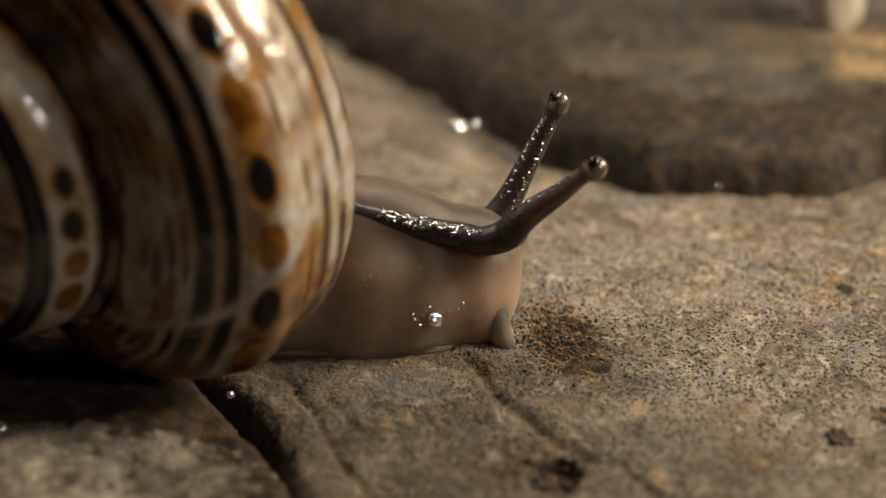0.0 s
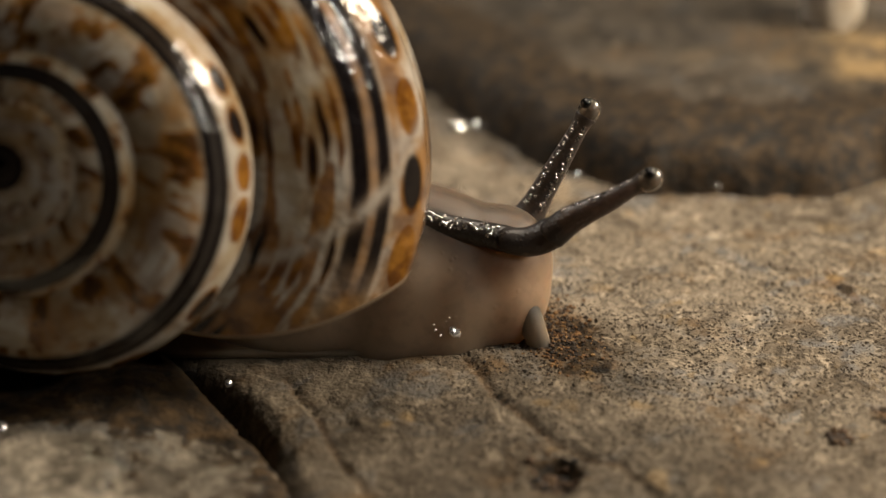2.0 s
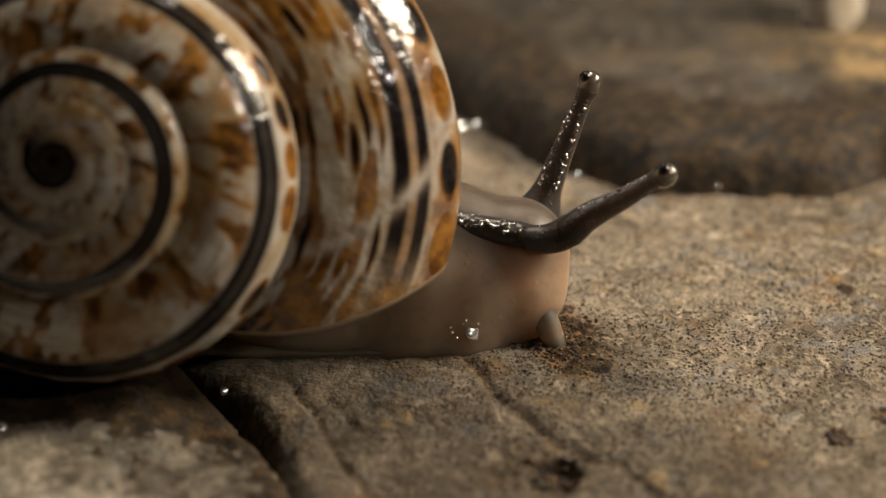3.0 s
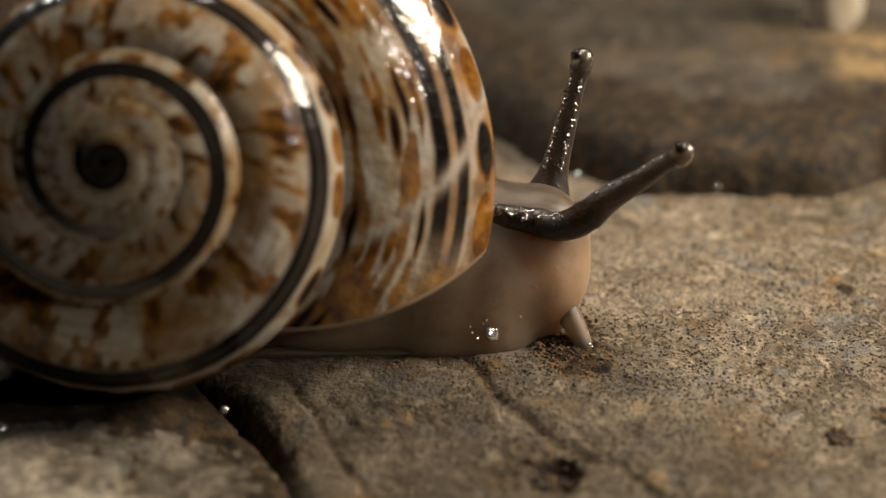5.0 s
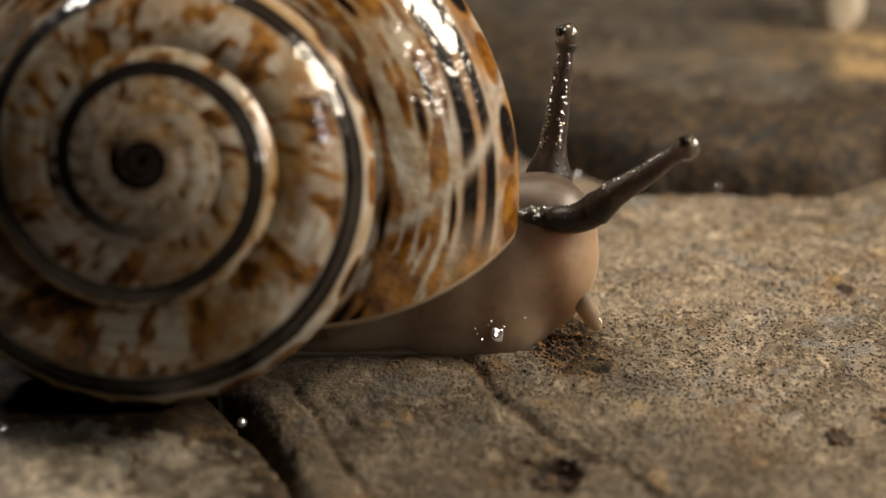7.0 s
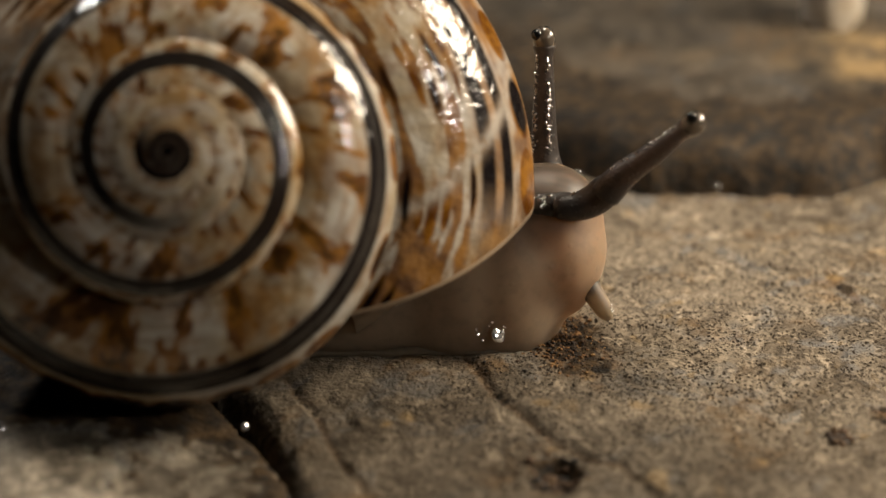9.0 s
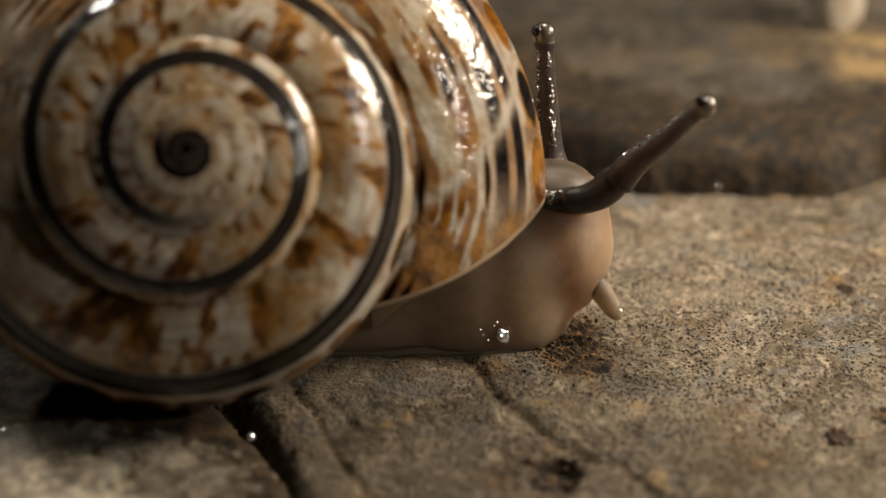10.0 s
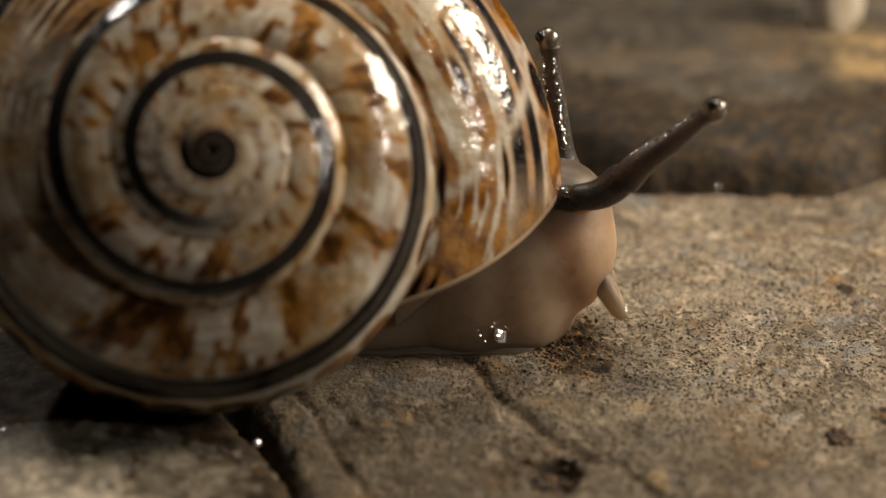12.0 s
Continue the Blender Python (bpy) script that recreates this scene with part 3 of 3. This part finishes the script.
# foot: local origin under its middle
def build_foot(parent):
    nx, na = 120, 48
    t = np.linspace(0, 1, nx)
    x = -27 + 32.4 * t
    half = 3.4 * np.clip(1 - (np.clip((t - 0.89) / 0.11, 0, 1)) ** 3.0, 0, 1) ** 0.5 * np.clip(t / 0.5, 0, 1) ** 0.6
    top = 1.6 * np.clip(1 - (np.clip((t - 0.86) / 0.14, 0, 1)) ** 3.2, 0, 1) ** 0.5 * np.clip(t / 0.6, 0, 1) ** 0.8 + 0.02
    a = np.linspace(0, 2 * np.pi, na, endpoint=False)
    verts, faces = [], []
    for k in range(nx):
        for b in a:
            c, s = math.cos(b), math.sin(b)
            y = half[k] * math.copysign(abs(c) ** 0.75, c)
            z = top[k] * max(s, 0) ** 0.9 if s > 0 else -0.25 * abs(s) ** 0.4
            if s > 0:
                y *= 1 + 0.06 * math.exp(-((s - 0.12) / 0.1) ** 2)
            verts.append((x[k], y, z))
    for k in range(nx - 1):
        for i in range(na):
            faces.append((k * na + i, (k + 1) * na + i, (k + 1) * na + (i + 1) % na, k * na + (i + 1) % na))
    faces.append(tuple(range(na)))
    faces.append(tuple(range((nx - 1) * na, nx * na))[::-1])
    me = mesh_from("foot", np.array(verts) * MM, faces, FLESH)
    return part_mesh("foot", me, parent, "grey-beige muscular foot with a flat sole")


foot = build_foot(snail)

# head and neck: local origin at the neck's pivot
bm = bmesh.new()
blob(bm, (-7.0, 0, -1.4), (8.6, 3.75, 5.5), 0)
blob(bm, (-1.6, 0, -1.2), (4.2, 3.8, 5.9), 0)
blob(bm, (0.5, 0, -0.9), (3.15, 3.6, 5.4), 0)
for v in bm.verts:
    v.co.z = max(v.co.z, -3.2 * MM)
blob(bm, (-1.6, 0, 1.2), (6.8, 2.8, 4.1), 0)
blob(bm, (2.3, 0, 2.0), (2.8, 2.6, 3.1), 10)
blob(bm, (3.2, 0, 1.0), (2.1, 2.9, 2.7), 0)
blob(bm, (1.6, 0, 0.4), (2.6, 3.2, 3.2), 0)
blob(bm, (3.5, -1.1, -0.7), (1.1, 1.0, 1.2), 0)
blob(bm, (3.5, 1.1, -0.7), (1.1, 1.0, 1.2), 0)
head = melt(part("head", bm, FLESH_HEAD, snail, "grey-beige head and neck with fine wet skin"), 0.16, 70)


def build_stalk(name, length, bow, flare, parent, reach=-0.8):
    """An eye stalk: its tip is the local origin, the base lies along -x."""
    pts, rad = [], []
    for k in range(41):
        t = k / 40
        x = -length + reach + (length - reach) * t
        pts.append((x, 0, bow * math.sin(t * math.pi * 1.0) * (0.6 + 0.4 * math.cos(t * 5))))
        rad.append((0.78 if flare else 0.74) - 0.42 * t ** (0.7 if flare else 0.9) + flare * math.exp(-(t / 0.14) ** 2) + 0.14 * math.exp(-((t - 0.96) / 0.05) ** 2))
    if not flare:
        rad[:6] = [r * (0.94 + 0.06 * math.sin(k / 6 * math.pi / 2)) for k, r in enumerate(rad[:6])]
    stalk = part(name, tube(pts[:-1], rad[:-1]), FLESH_DARK, parent, "dark wet eye stalk with bead-like skin")
    bm = bmesh.new()
    blob(bm, (0.0, 0, 0), (0.62, 0.54, 0.54))
    part("stalk_bulb", bm, FLESH_TIP, stalk, "translucent grey-beige tip")
    bm = bmesh.new()
    blob(bm, (0.26, -0.22, 0.34), (0.27, 0.27, 0.27))
    part("eye", bm, EYE_BLACK, stalk, "small black eye")
    return stalk


far_stalk = build_stalk("eye_stalk", 5.9, 0.0, 0.35, snail)
near_stalk = build_stalk("eye_stalk", 6.1, 0.35, 0.0, snail, 0.8)

ridge_pts = [(-9 + 8.15 * k / 30, 0, -0.25 * math.sin(k / 30 * math.pi)) for k in range(31)]
ridge_rad = [0.33 + 0.29 * (k / 30) ** 0.8 - 0.06 * (max(0, k / 30 - 0.9) / 0.1) ** 2 for k in range(31)]
ridge = part("dark_ridge", tube(ridge_pts, ridge_rad), FLESH_RIDGE, snail, "dark sparkling ridge running back from the eye stalk")


def build_elbow(parent):
    """The bend in which the ridge runs over into the stalk; the corner is the local origin, x runs along the mean of both ways."""
    bend, turn = 1.9, radians(24)
    pts, rad = [], []
    for k in range(25):
        a = -turn + 2 * turn * k / 24
        pts.append((bend * math.sin(a), 0, bend / math.cos(turn) - bend * math.cos(a)))
        rad.append(0.62 + 0.12 * k / 24 + 0.02 * math.cos(a / turn * math.pi / 2))
    way = (math.cos(turn), 0, math.sin(turn))
    head_end = [(pts[0][0] - k * 0.25 * way[0], 0, pts[0][2] + k * 0.25 * way[2]) for k in (3, 2, 1)]
    tail_end = [(pts[-1][0] + k * 0.25 * way[0], 0, pts[-1][2] + k * 0.25 * way[2]) for k in (1, 2, 3)]
    return part("stalk_elbow", tube(head_end + pts + tail_end, [0.4, 0.54, 0.60] + rad + [0.72, 0.64, 0.4]), FLESH_DARK, parent, "dark wet bend at the eye stalk's foot")


elbow = build_elbow(snail)


def build_feeler(parent):
    pts = [(-3.8 + 4.0 * k / 20, 0, 0.12 * math.sin(k / 20 * math.pi)) for k in range(21)]
    rad = [0.74 - 0.36 * k / 20 - 0.2 * (max(0, k / 20 - 0.85) / 0.15) ** 2 for k in range(21)]
    return part("feeler", tube(pts, rad, 16), FLESH_FEELER, parent, "short grey-beige lower feeler")


near_feeler, far_feeler = build_feeler(snail), build_feeler(snail)


def glint_beads(parent, places, sizes, facing, material, flat=0.45, tilt=0.16):
    """Tiny lens-shaped beads as glints on the skin, their flat sides towards facing, joined into one part."""
    rnd = random.Random(len(places))
    bm = bmesh.new()
    for at, r in zip(places, sizes):
        n = (Vector(facing).normalized() + Vector((rnd.gauss(0, tilt), rnd.gauss(0, tilt), rnd.gauss(0, tilt)))).normalized()
        m = n.to_track_quat("Z", "Y").to_matrix()
        for v in bmesh.ops.create_icosphere(bm, subdivisions=2, radius=r * MM)["verts"]:
            v.co = m @ Vector((v.co.x, v.co.y, v.co.z * flat)) + Vector(at) * MM
    return tagged(part("slime", bm, material, parent, "tiny tilted beads that put glints on the slime"), kind="stuff")


def bead_rows(stalk, length, radius, turns, count, seed, facing, rise=lambda x: 0.0, grow=1.0, material=SLIME):
    """Beads scattered along the lit lines of a stalk; turns: angles round it, 0 towards +z, 90 towards -y."""
    rnd = random.Random(seed)
    at, size = [], []
    for k in range(count):
        x = -length * (1 - rnd.random())
        a = radians(rnd.choice(turns) + rnd.gauss(0, 7))
        r = radius(x) + 0.01
        at.append((x, -r * math.sin(a), r * math.cos(a) + rise(x)))
        size.append(grow * (0.055 + 0.065 * rnd.random() ** 2))
    return glint_beads(stalk, at, size, facing, material)


def along(x, length):
    return (x + length + 0.8) / (length + 0.8)


def far_radius(x):
    return 0.78 - 0.42 * along(x, 5.9) ** 0.7


def near_radius(x):
    return 0.74 - 0.42 * max(0, (x + 5.3) / 5.3) ** 0.9


def near_rise(x):
    t = max(0, (x + 5.3) / 5.3)
    return 0.35 * math.sin(t * math.pi) * (0.6 + 0.4 * math.cos(t * 5))


def ridge_radius(x):
    return 0.33 + 0.29 * ((x + 9) / 8.15) ** 0.8


def ridge_rise(x):
    return -0.25 * math.sin((x + 9) / 8.15 * math.pi)


bead_rows(far_stalk, 5.2, far_radius, (36,), 110, 1, (0.84, -0.32, 0.44))
bead_rows(far_stalk, 5.2, far_radius, (112,), 70, 7, (0.51, -0.74, -0.44))
bead_rows(near_stalk, 4.2, near_radius, (12,), 46, 2, (0.35, -0.30, 0.88), near_rise, 0.8)
bead_rows(ridge, 5.5, ridge_radius, (20, 35), 50, 3, (-0.4, -0.35, 0.84), ridge_rise, 1.3)
bead_rows(ridge, 5.5, ridge_radius, (50, 62), 60, 8, (0.44, -0.74, 0.51), ridge_rise, 1.3)
bead_rows(near_feeler, 1.4, lambda x: 0.74 - 0.36 * (x + 3.8) / 4.0, (15, 25), 26, 4, (-0.29, -0.81, 0.50), lambda x: 0.0, 0.7, GLINT)


# one tilted bead carries the glint that travels along the wet edge
def build_bead(parent):
    bm = bmesh.new()
    blob(bm, (0, 0, 0), (0.18, 0.18, 0.08))
    m = Vector((0.42, -0.74, 0.52)).to_track_quat("Z", "Y").to_matrix()
    for v in bm.verts:
        v.co = m @ v.co + Vector((0, 0, 0.15)) * MM
    return part("slime_bead", bm, GLINT, parent, "bead of slime standing for a moving glint")


bead = build_bead(snail)


def flank_glints():
    """Glints on the wet flank, built as a scatter of beads with one thick cluster."""
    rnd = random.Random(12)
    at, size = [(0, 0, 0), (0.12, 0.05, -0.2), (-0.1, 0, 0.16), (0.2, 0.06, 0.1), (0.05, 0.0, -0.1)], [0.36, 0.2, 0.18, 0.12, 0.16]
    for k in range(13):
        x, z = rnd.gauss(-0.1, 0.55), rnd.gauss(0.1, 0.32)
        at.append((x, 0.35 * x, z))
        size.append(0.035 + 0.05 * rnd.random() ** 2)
    return glint_beads(snail, at, size, (0.42, -0.74, 0.52), GLINT, 0.28, 0.08)


flank = flank_glints()

# ---- water beads and crumbs ----
def water_bead(at, size):
    bm = bmesh.new()
    blob(bm, (0, 0, 0), (size, size * 0.95, size * 0.55))
    m = Vector((0.42, -0.70, 0.58)).to_track_quat("Z", "Y").to_matrix()
    for v in bm.verts:
        v.co = m @ v.co
    me = bpy.data.meshes.new("water_bead")
    bm.to_mesh(me)
    bm.free()
    me.materials.append(GLINT)
    ob = new("water_bead", smooth(me))
    ob.location = Vector(at) * MM
    return tagged(ob, "silvery water bead glinting on wet stone", "water bead", "water beads")


for at, size in (((0.9, 110.3, 0.3), 0.45), ((2.0, 110.3, 0.3), 0.45), ((-2.4, 120.1, 0.3), 0.5), ((-0.8, 119.1, 0.3), 0.5),
                 ((14.6, 101.6, 0.5), 0.24), ((7.3, 103.5, 0.2), 0.24), ((-18.4, 75.4, 0.75), 0.3)):
    water_bead(at, size)


def crumbs(name, count, centre, spread, size, material, label):
    rnd = random.Random(5)
    bm = bmesh.new()
    for k in range(count):
        x, y = centre[0] + rnd.gauss(0, spread[0]), centre[1] + rnd.gauss(0, spread[1])
        z = float(slab_height(np.array([[x]]), np.array([[y]]))[0, 0])
        r = size * (0.4 + rnd.random() ** 2)
        made = bmesh.ops.create_icosphere(bm, subdivisions=1, radius=1.0)["verts"]
        for v in made:
            v.co = (Vector((x, y, z + r * 0.3)) + Vector((v.co.x * r, v.co.y * r, v.co.z * r * 0.7)) * (0.7 + 0.6 * rnd.random())) * MM
    me = bpy.data.meshes.new(name)
    bm.to_mesh(me)
    bm.free()
    me.materials.append(material)
    return tagged(new(name, me), label, "dirt", kind="stuff")


def crumb_material(name, tone):
    m = Nodes(name)
    g = m.tree.nodes.new("ShaderNodeNewGeometry").outputs["Random Per Island"]
    shades = ((0.0, (0.012, 0.007, 0.003)), (0.4, (0.055, 0.025, 0.007)), (0.72, (0.34, 0.15, 0.03)), (1.0, (0.52, 0.30, 0.11)))
    m.set(Base_Color=m.ramp(g, [(at, tuple(c * tone for c in col)) for at, col in shades]), Roughness=0.75)
    return m.mat


CRUMB, CRUMB_DARK = crumb_material("crumb", 0.4), crumb_material("dark_crumb", 0.15)
crumbs("soil_crumbs", 1100, (5.2, 85.2), (0.85, 1.7), 0.075, CRUMB, "dark brown soil crumbs on the stone")
crumbs("dirt_in_pit", 170, (4.6, 73.0), (0.5, 0.6), 0.16, CRUMB_DARK, "dark brown dirt lodged in a pit")
crumbs("dirt_speck", 60, (16.7, 76.1), (0.2, 0.3), 0.19, CRUMB_DARK, "dark reddish speck of dirt")


# ---- how the snail moves: seconds, millimetres, degrees ----
SHELL_ROWS = [
    (0.0, -18.54, 82.73, 12.35, 95.8, 39.3, -35.3),
    (0.5, -18.00, 82.96, 12.59, 92.4, 34.5, -32.0),
    (1.0, -17.40, 82.62, 12.22, 86.9, 28.3, -27.3),
    (1.5, -16.66, 82.62, 11.34, 80.6, 21.2, -22.1),
    (2.0, -15.68, 82.84, 11.05, 77.5, 17.5, -16.4),
    (2.5, -14.99, 82.79, 10.86, 75.7, 16.1, -13.9),
    (3.0, -14.44, 82.99, 10.58, 73.9, 14.9, -12.2),
    (5.0, -12.81, 82.79, 10.21, 71.1, 11.2, -7.4),
    (5.5, -12.56, 82.67, 10.13, 70.0, 10.2, -6.4),
    (6.0, -12.20, 82.64, 10.13, 69.0, 8.7, -4.7),
    (6.5, -11.90, 82.51, 10.01, 68.8, 8.2, -3.9),
    (7.0, -11.76, 82.43, 9.90, 67.8, 7.4, -3.5),
    (9.0, -10.95, 82.34, 9.88, 64.7, 3.6, 0.3),
    (9.5, -10.69, 82.33, 9.94, 64.0, 3.1, 1.3),
    (10.0, -10.46, 82.23, 9.87, 63.9, 2.2, 2.6),
    (10.5, -10.31, 82.05, 9.65, 64.7, 1.6, 3.5),
    (11.0, -10.13, 82.01, 9.58, 64.7, 1.6, 3.5),
    (11.5, -9.93, 82.06, 9.47, 63.7, 0.9, 4.3),
    (12.0, -9.67, 82.24, 9.62, 62.4, 0.4, 5.3),
]
FAR_STALK = [
    (0.0, 5.26, 89.00, 9.95, 2.70, 88.40, 4.65),
    (0.5, 5.79, 89.00, 9.59, 2.94, 88.40, 4.40),
    (1.0, 6.01, 89.00, 9.70, 3.26, 88.40, 4.40),
    (1.5, 6.25, 89.00, 9.70, 3.55, 88.40, 4.42),
    (2.0, 6.69, 89.00, 9.62, 3.94, 88.40, 4.51),
    (2.5, 6.59, 89.00, 10.33, 4.17, 88.40, 4.83),
    (3.0, 6.52, 89.00, 10.94, 4.40, 88.40, 5.14),
    (5.0, 6.28, 89.00, 12.02, 5.00, 88.40, 6.48),
    (5.5, 6.13, 89.00, 12.02, 5.00, 88.40, 6.62),
    (6.0, 6.09, 89.00, 11.75, 5.00, 88.40, 6.62),
    (6.5, 5.63, 89.00, 12.54, 4.88, 88.40, 6.96),
    (7.0, 5.57, 89.00, 13.18, 4.88, 88.40, 7.21),
    (9.0, 4.63, 89.00, 13.05, 4.72, 88.40, 7.52),
    (9.5, 4.27, 89.00, 13.10, 4.72, 88.40, 7.55),
    (10.0, 4.57, 89.00, 13.24, 4.87, 88.40, 7.69),
    (10.5, 4.60, 89.00, 13.32, 4.97, 88.40, 7.80),
    (11.0, 4.57, 89.00, 13.50, 5.07, 88.40, 7.91),
    (11.5, 4.52, 89.00, 13.16, 5.20, 88.40, 7.86),
    (12.0, 4.76, 89.00, 12.99, 5.38, 88.40, 7.86),
]
NEAR_STALK = [
    (0.0, 6.54, 83.00, 9.26, 2.35, 84.40, 5.03),
    (0.5, 7.03, 83.00, 9.02, 2.70, 84.40, 4.95),
    (1.0, 7.60, 83.00, 8.91, 3.08, 84.40, 4.87),
    (1.5, 8.11, 83.00, 8.94, 3.51, 84.40, 4.95),
    (2.0, 8.95, 83.00, 8.75, 4.01, 84.40, 4.95),
    (2.5, 9.32, 83.00, 8.65, 4.44, 84.40, 5.01),
    (3.0, 9.43, 83.00, 8.94, 4.74, 84.40, 5.09),
    (5.0, 10.24, 83.00, 9.94, 5.63, 84.40, 5.75),
    (5.5, 10.38, 83.00, 10.07, 5.80, 84.40, 5.92),
    (6.0, 10.29, 83.00, 10.28, 5.98, 84.40, 6.03),
    (6.5, 10.42, 83.00, 10.23, 6.07, 84.40, 6.06),
    (7.0, 10.42, 83.00, 10.23, 6.15, 84.40, 6.14),
    (9.0, 10.77, 83.00, 11.35, 6.55, 84.40, 6.80),
    (9.5, 10.82, 83.00, 11.82, 6.70, 84.40, 7.07),
    (10.0, 11.12, 83.00, 12.10, 6.84, 84.40, 7.18),
    (10.5, 11.39, 83.00, 11.89, 6.89, 84.40, 7.26),
    (11.0, 11.69, 83.00, 11.74, 6.99, 84.40, 7.32),
    (11.5, 11.67, 83.00, 11.71, 7.04, 84.40, 7.32),
    (12.0, 11.54, 83.00, 11.95, 7.14, 84.40, 7.32),
]
RIDGE = [
    (0.0, 2.42, 84.30, 4.97, -3.59, 84.00, 6.43),
    (1.5, 3.63, 84.30, 4.86, -1.60, 84.00, 6.24),
    (2.5, 4.44, 84.30, 4.94, 0.15, 84.00, 5.96),
    (5.5, 5.80, 84.30, 5.91, 2.52, 84.00, 6.32),
    (6.5, 6.07, 84.30, 6.05, 3.02, 84.00, 6.18),
    (9.5, 6.69, 84.30, 7.01, 3.64, 84.00, 6.78),
    (12.0, 7.03, 84.30, 7.25, 4.01, 84.00, 6.97),
]
FEELER = [
    (0.0, 3.05, 83.90, -1.05, 2.25, 84.65, 1.34),
    (1.5, 4.40, 83.90, -1.15, 3.44, 84.65, 1.34),
    (2.5, 5.12, 83.90, -1.10, 4.10, 84.65, 1.38),
    (5.5, 6.72, 84.30, -0.05, 5.53, 85.30, 1.82),
    (6.5, 6.84, 84.80, 0.48, 5.72, 85.30, 2.15),
    (9.5, 7.67, 84.80, 1.25, 6.54, 85.30, 2.67),
    (12.0, 8.13, 84.80, 1.25, 7.00, 85.30, 2.82),
]

FOOT_ROWS = [(0.0, -3.9), (1.5, -3.5), (2.5, -2.7), (5.5, -1.8), (6.5, -1.4), (9.5, -0.9), (10.5, -0.4), (12.0, 0.0)]
# seconds, x, z, degrees by which the head bows
HEAD_ROWS = [(0.0, -1.9, 1.5, 16), (1.0, -1.3, 1.4, 16), (1.5, -0.9, 1.4, 15), (2.5, 0.0, 1.6, 13), (5.5, 1.6, 2.3, 7), (6.5, 1.7, 2.5, 5), (9.5, 2.4, 3.0, 1),
             (10.5, 2.6, 3.1, 0), (12.0, 2.7, 3.1, 0)]
BEAD_ROWS = [(0.0, -9.3, 79.9), (1.5, -9.2, 81.1), (2.5, -9.7, 80.6), (5.5, -9.3, 78.2), (6.5, -8.7, 77.6), (9.5, -8.3, 76.8), (10.5, -7.9, 75.8), (12.0, -7.8, 75.7)]
# path of the flank's glints, which slide over the skin
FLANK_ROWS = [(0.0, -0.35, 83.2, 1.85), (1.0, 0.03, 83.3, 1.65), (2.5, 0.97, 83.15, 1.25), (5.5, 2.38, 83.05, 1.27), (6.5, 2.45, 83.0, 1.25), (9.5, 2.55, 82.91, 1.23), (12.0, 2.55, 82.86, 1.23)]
BODY_Y = 86.6


def aimed(tip, base):
    """A pose at tip whose +x runs on from base to tip, with +y as straight to the back as can be."""
    tip, base = Vector(tip), Vector(base)
    x = (tip - base).normalized()
    back = Vector((0, 1, 0))
    y = (back - back.dot(x) * x).normalized()
    z = x.cross(y)
    m = Matrix((x, y, z)).transposed().to_4x4()
    return Matrix.Translation(tip * MM) @ m


def crawl(t):
    """The snail's own way over the stone."""
    ts, xs = zip(*FOOT_ROWS)
    return pose(float(np.interp(t, ts, xs)) * MM, BODY_Y * MM, 0)


def motions():
    walk(snail, [(t, crawl(t)) for t, _ in FOOT_ROWS])

    def keyed(ob, rows):
        walk(ob, [(t, crawl(t).inverted() @ m) for t, m in rows])

    keyed(shell, [(t, pose(x * MM, y * MM, z * MM, rx, ry, rz)) for t, x, y, z, rx, ry, rz in SHELL_ROWS])
    keyed(head, [(t, pose(x * MM, BODY_Y * MM, z * MM, 0, bow, 0)) for t, x, z, bow in HEAD_ROWS])
    for ob, rows in ((far_stalk, FAR_STALK), (near_stalk, NEAR_STALK), (near_feeler, FEELER)):
        keyed(ob, [(t, aimed((ax, ay, az), (bx, by, bz))) for t, ax, ay, az, bx, by, bz in rows])
    keyed(ridge, [(t, aimed((ax, ay + 0.25, az), (bx, by + 1.2, bz))) for t, ax, ay, az, bx, by, bz in RIDGE])

    def joint(a, b):
        # corner, and the mean of the ways along ridge and stalk
        (_, ax, ay, az, bx, by, bz), (_, cx, cy, cz, dx, dy, dz) = a, b
        along_ridge = Vector((ax - bx, 0, az - bz)).normalized()
        along_stalk = Vector((cx - dx, 0, cz - dz)).normalized()
        way = (along_ridge + along_stalk).normalized()
        corner = Vector((dx, dy + 0.1, dz))
        return aimed(corner, corner - way)

    def between(rows, t):
        return (t, *(float(np.interp(t, [r[0] for r in rows], [r[k] for r in rows])) for k in range(1, 7)))

    keyed(elbow, [(row[0], joint(between(RIDGE, row[0]), row)) for row in NEAR_STALK])
    keyed(far_feeler, [(t, aimed((ax - 0.3, 2 * BODY_Y - ay, az), (bx - 0.2, 2 * BODY_Y - by, bz))) for t, ax, ay, az, bx, by, bz in FEELER])
    keyed(bead, [(t, pose(x * MM, y * MM, -0.3 * MM)) for t, x, y in BEAD_ROWS])
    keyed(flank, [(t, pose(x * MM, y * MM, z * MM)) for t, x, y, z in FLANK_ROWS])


motions()
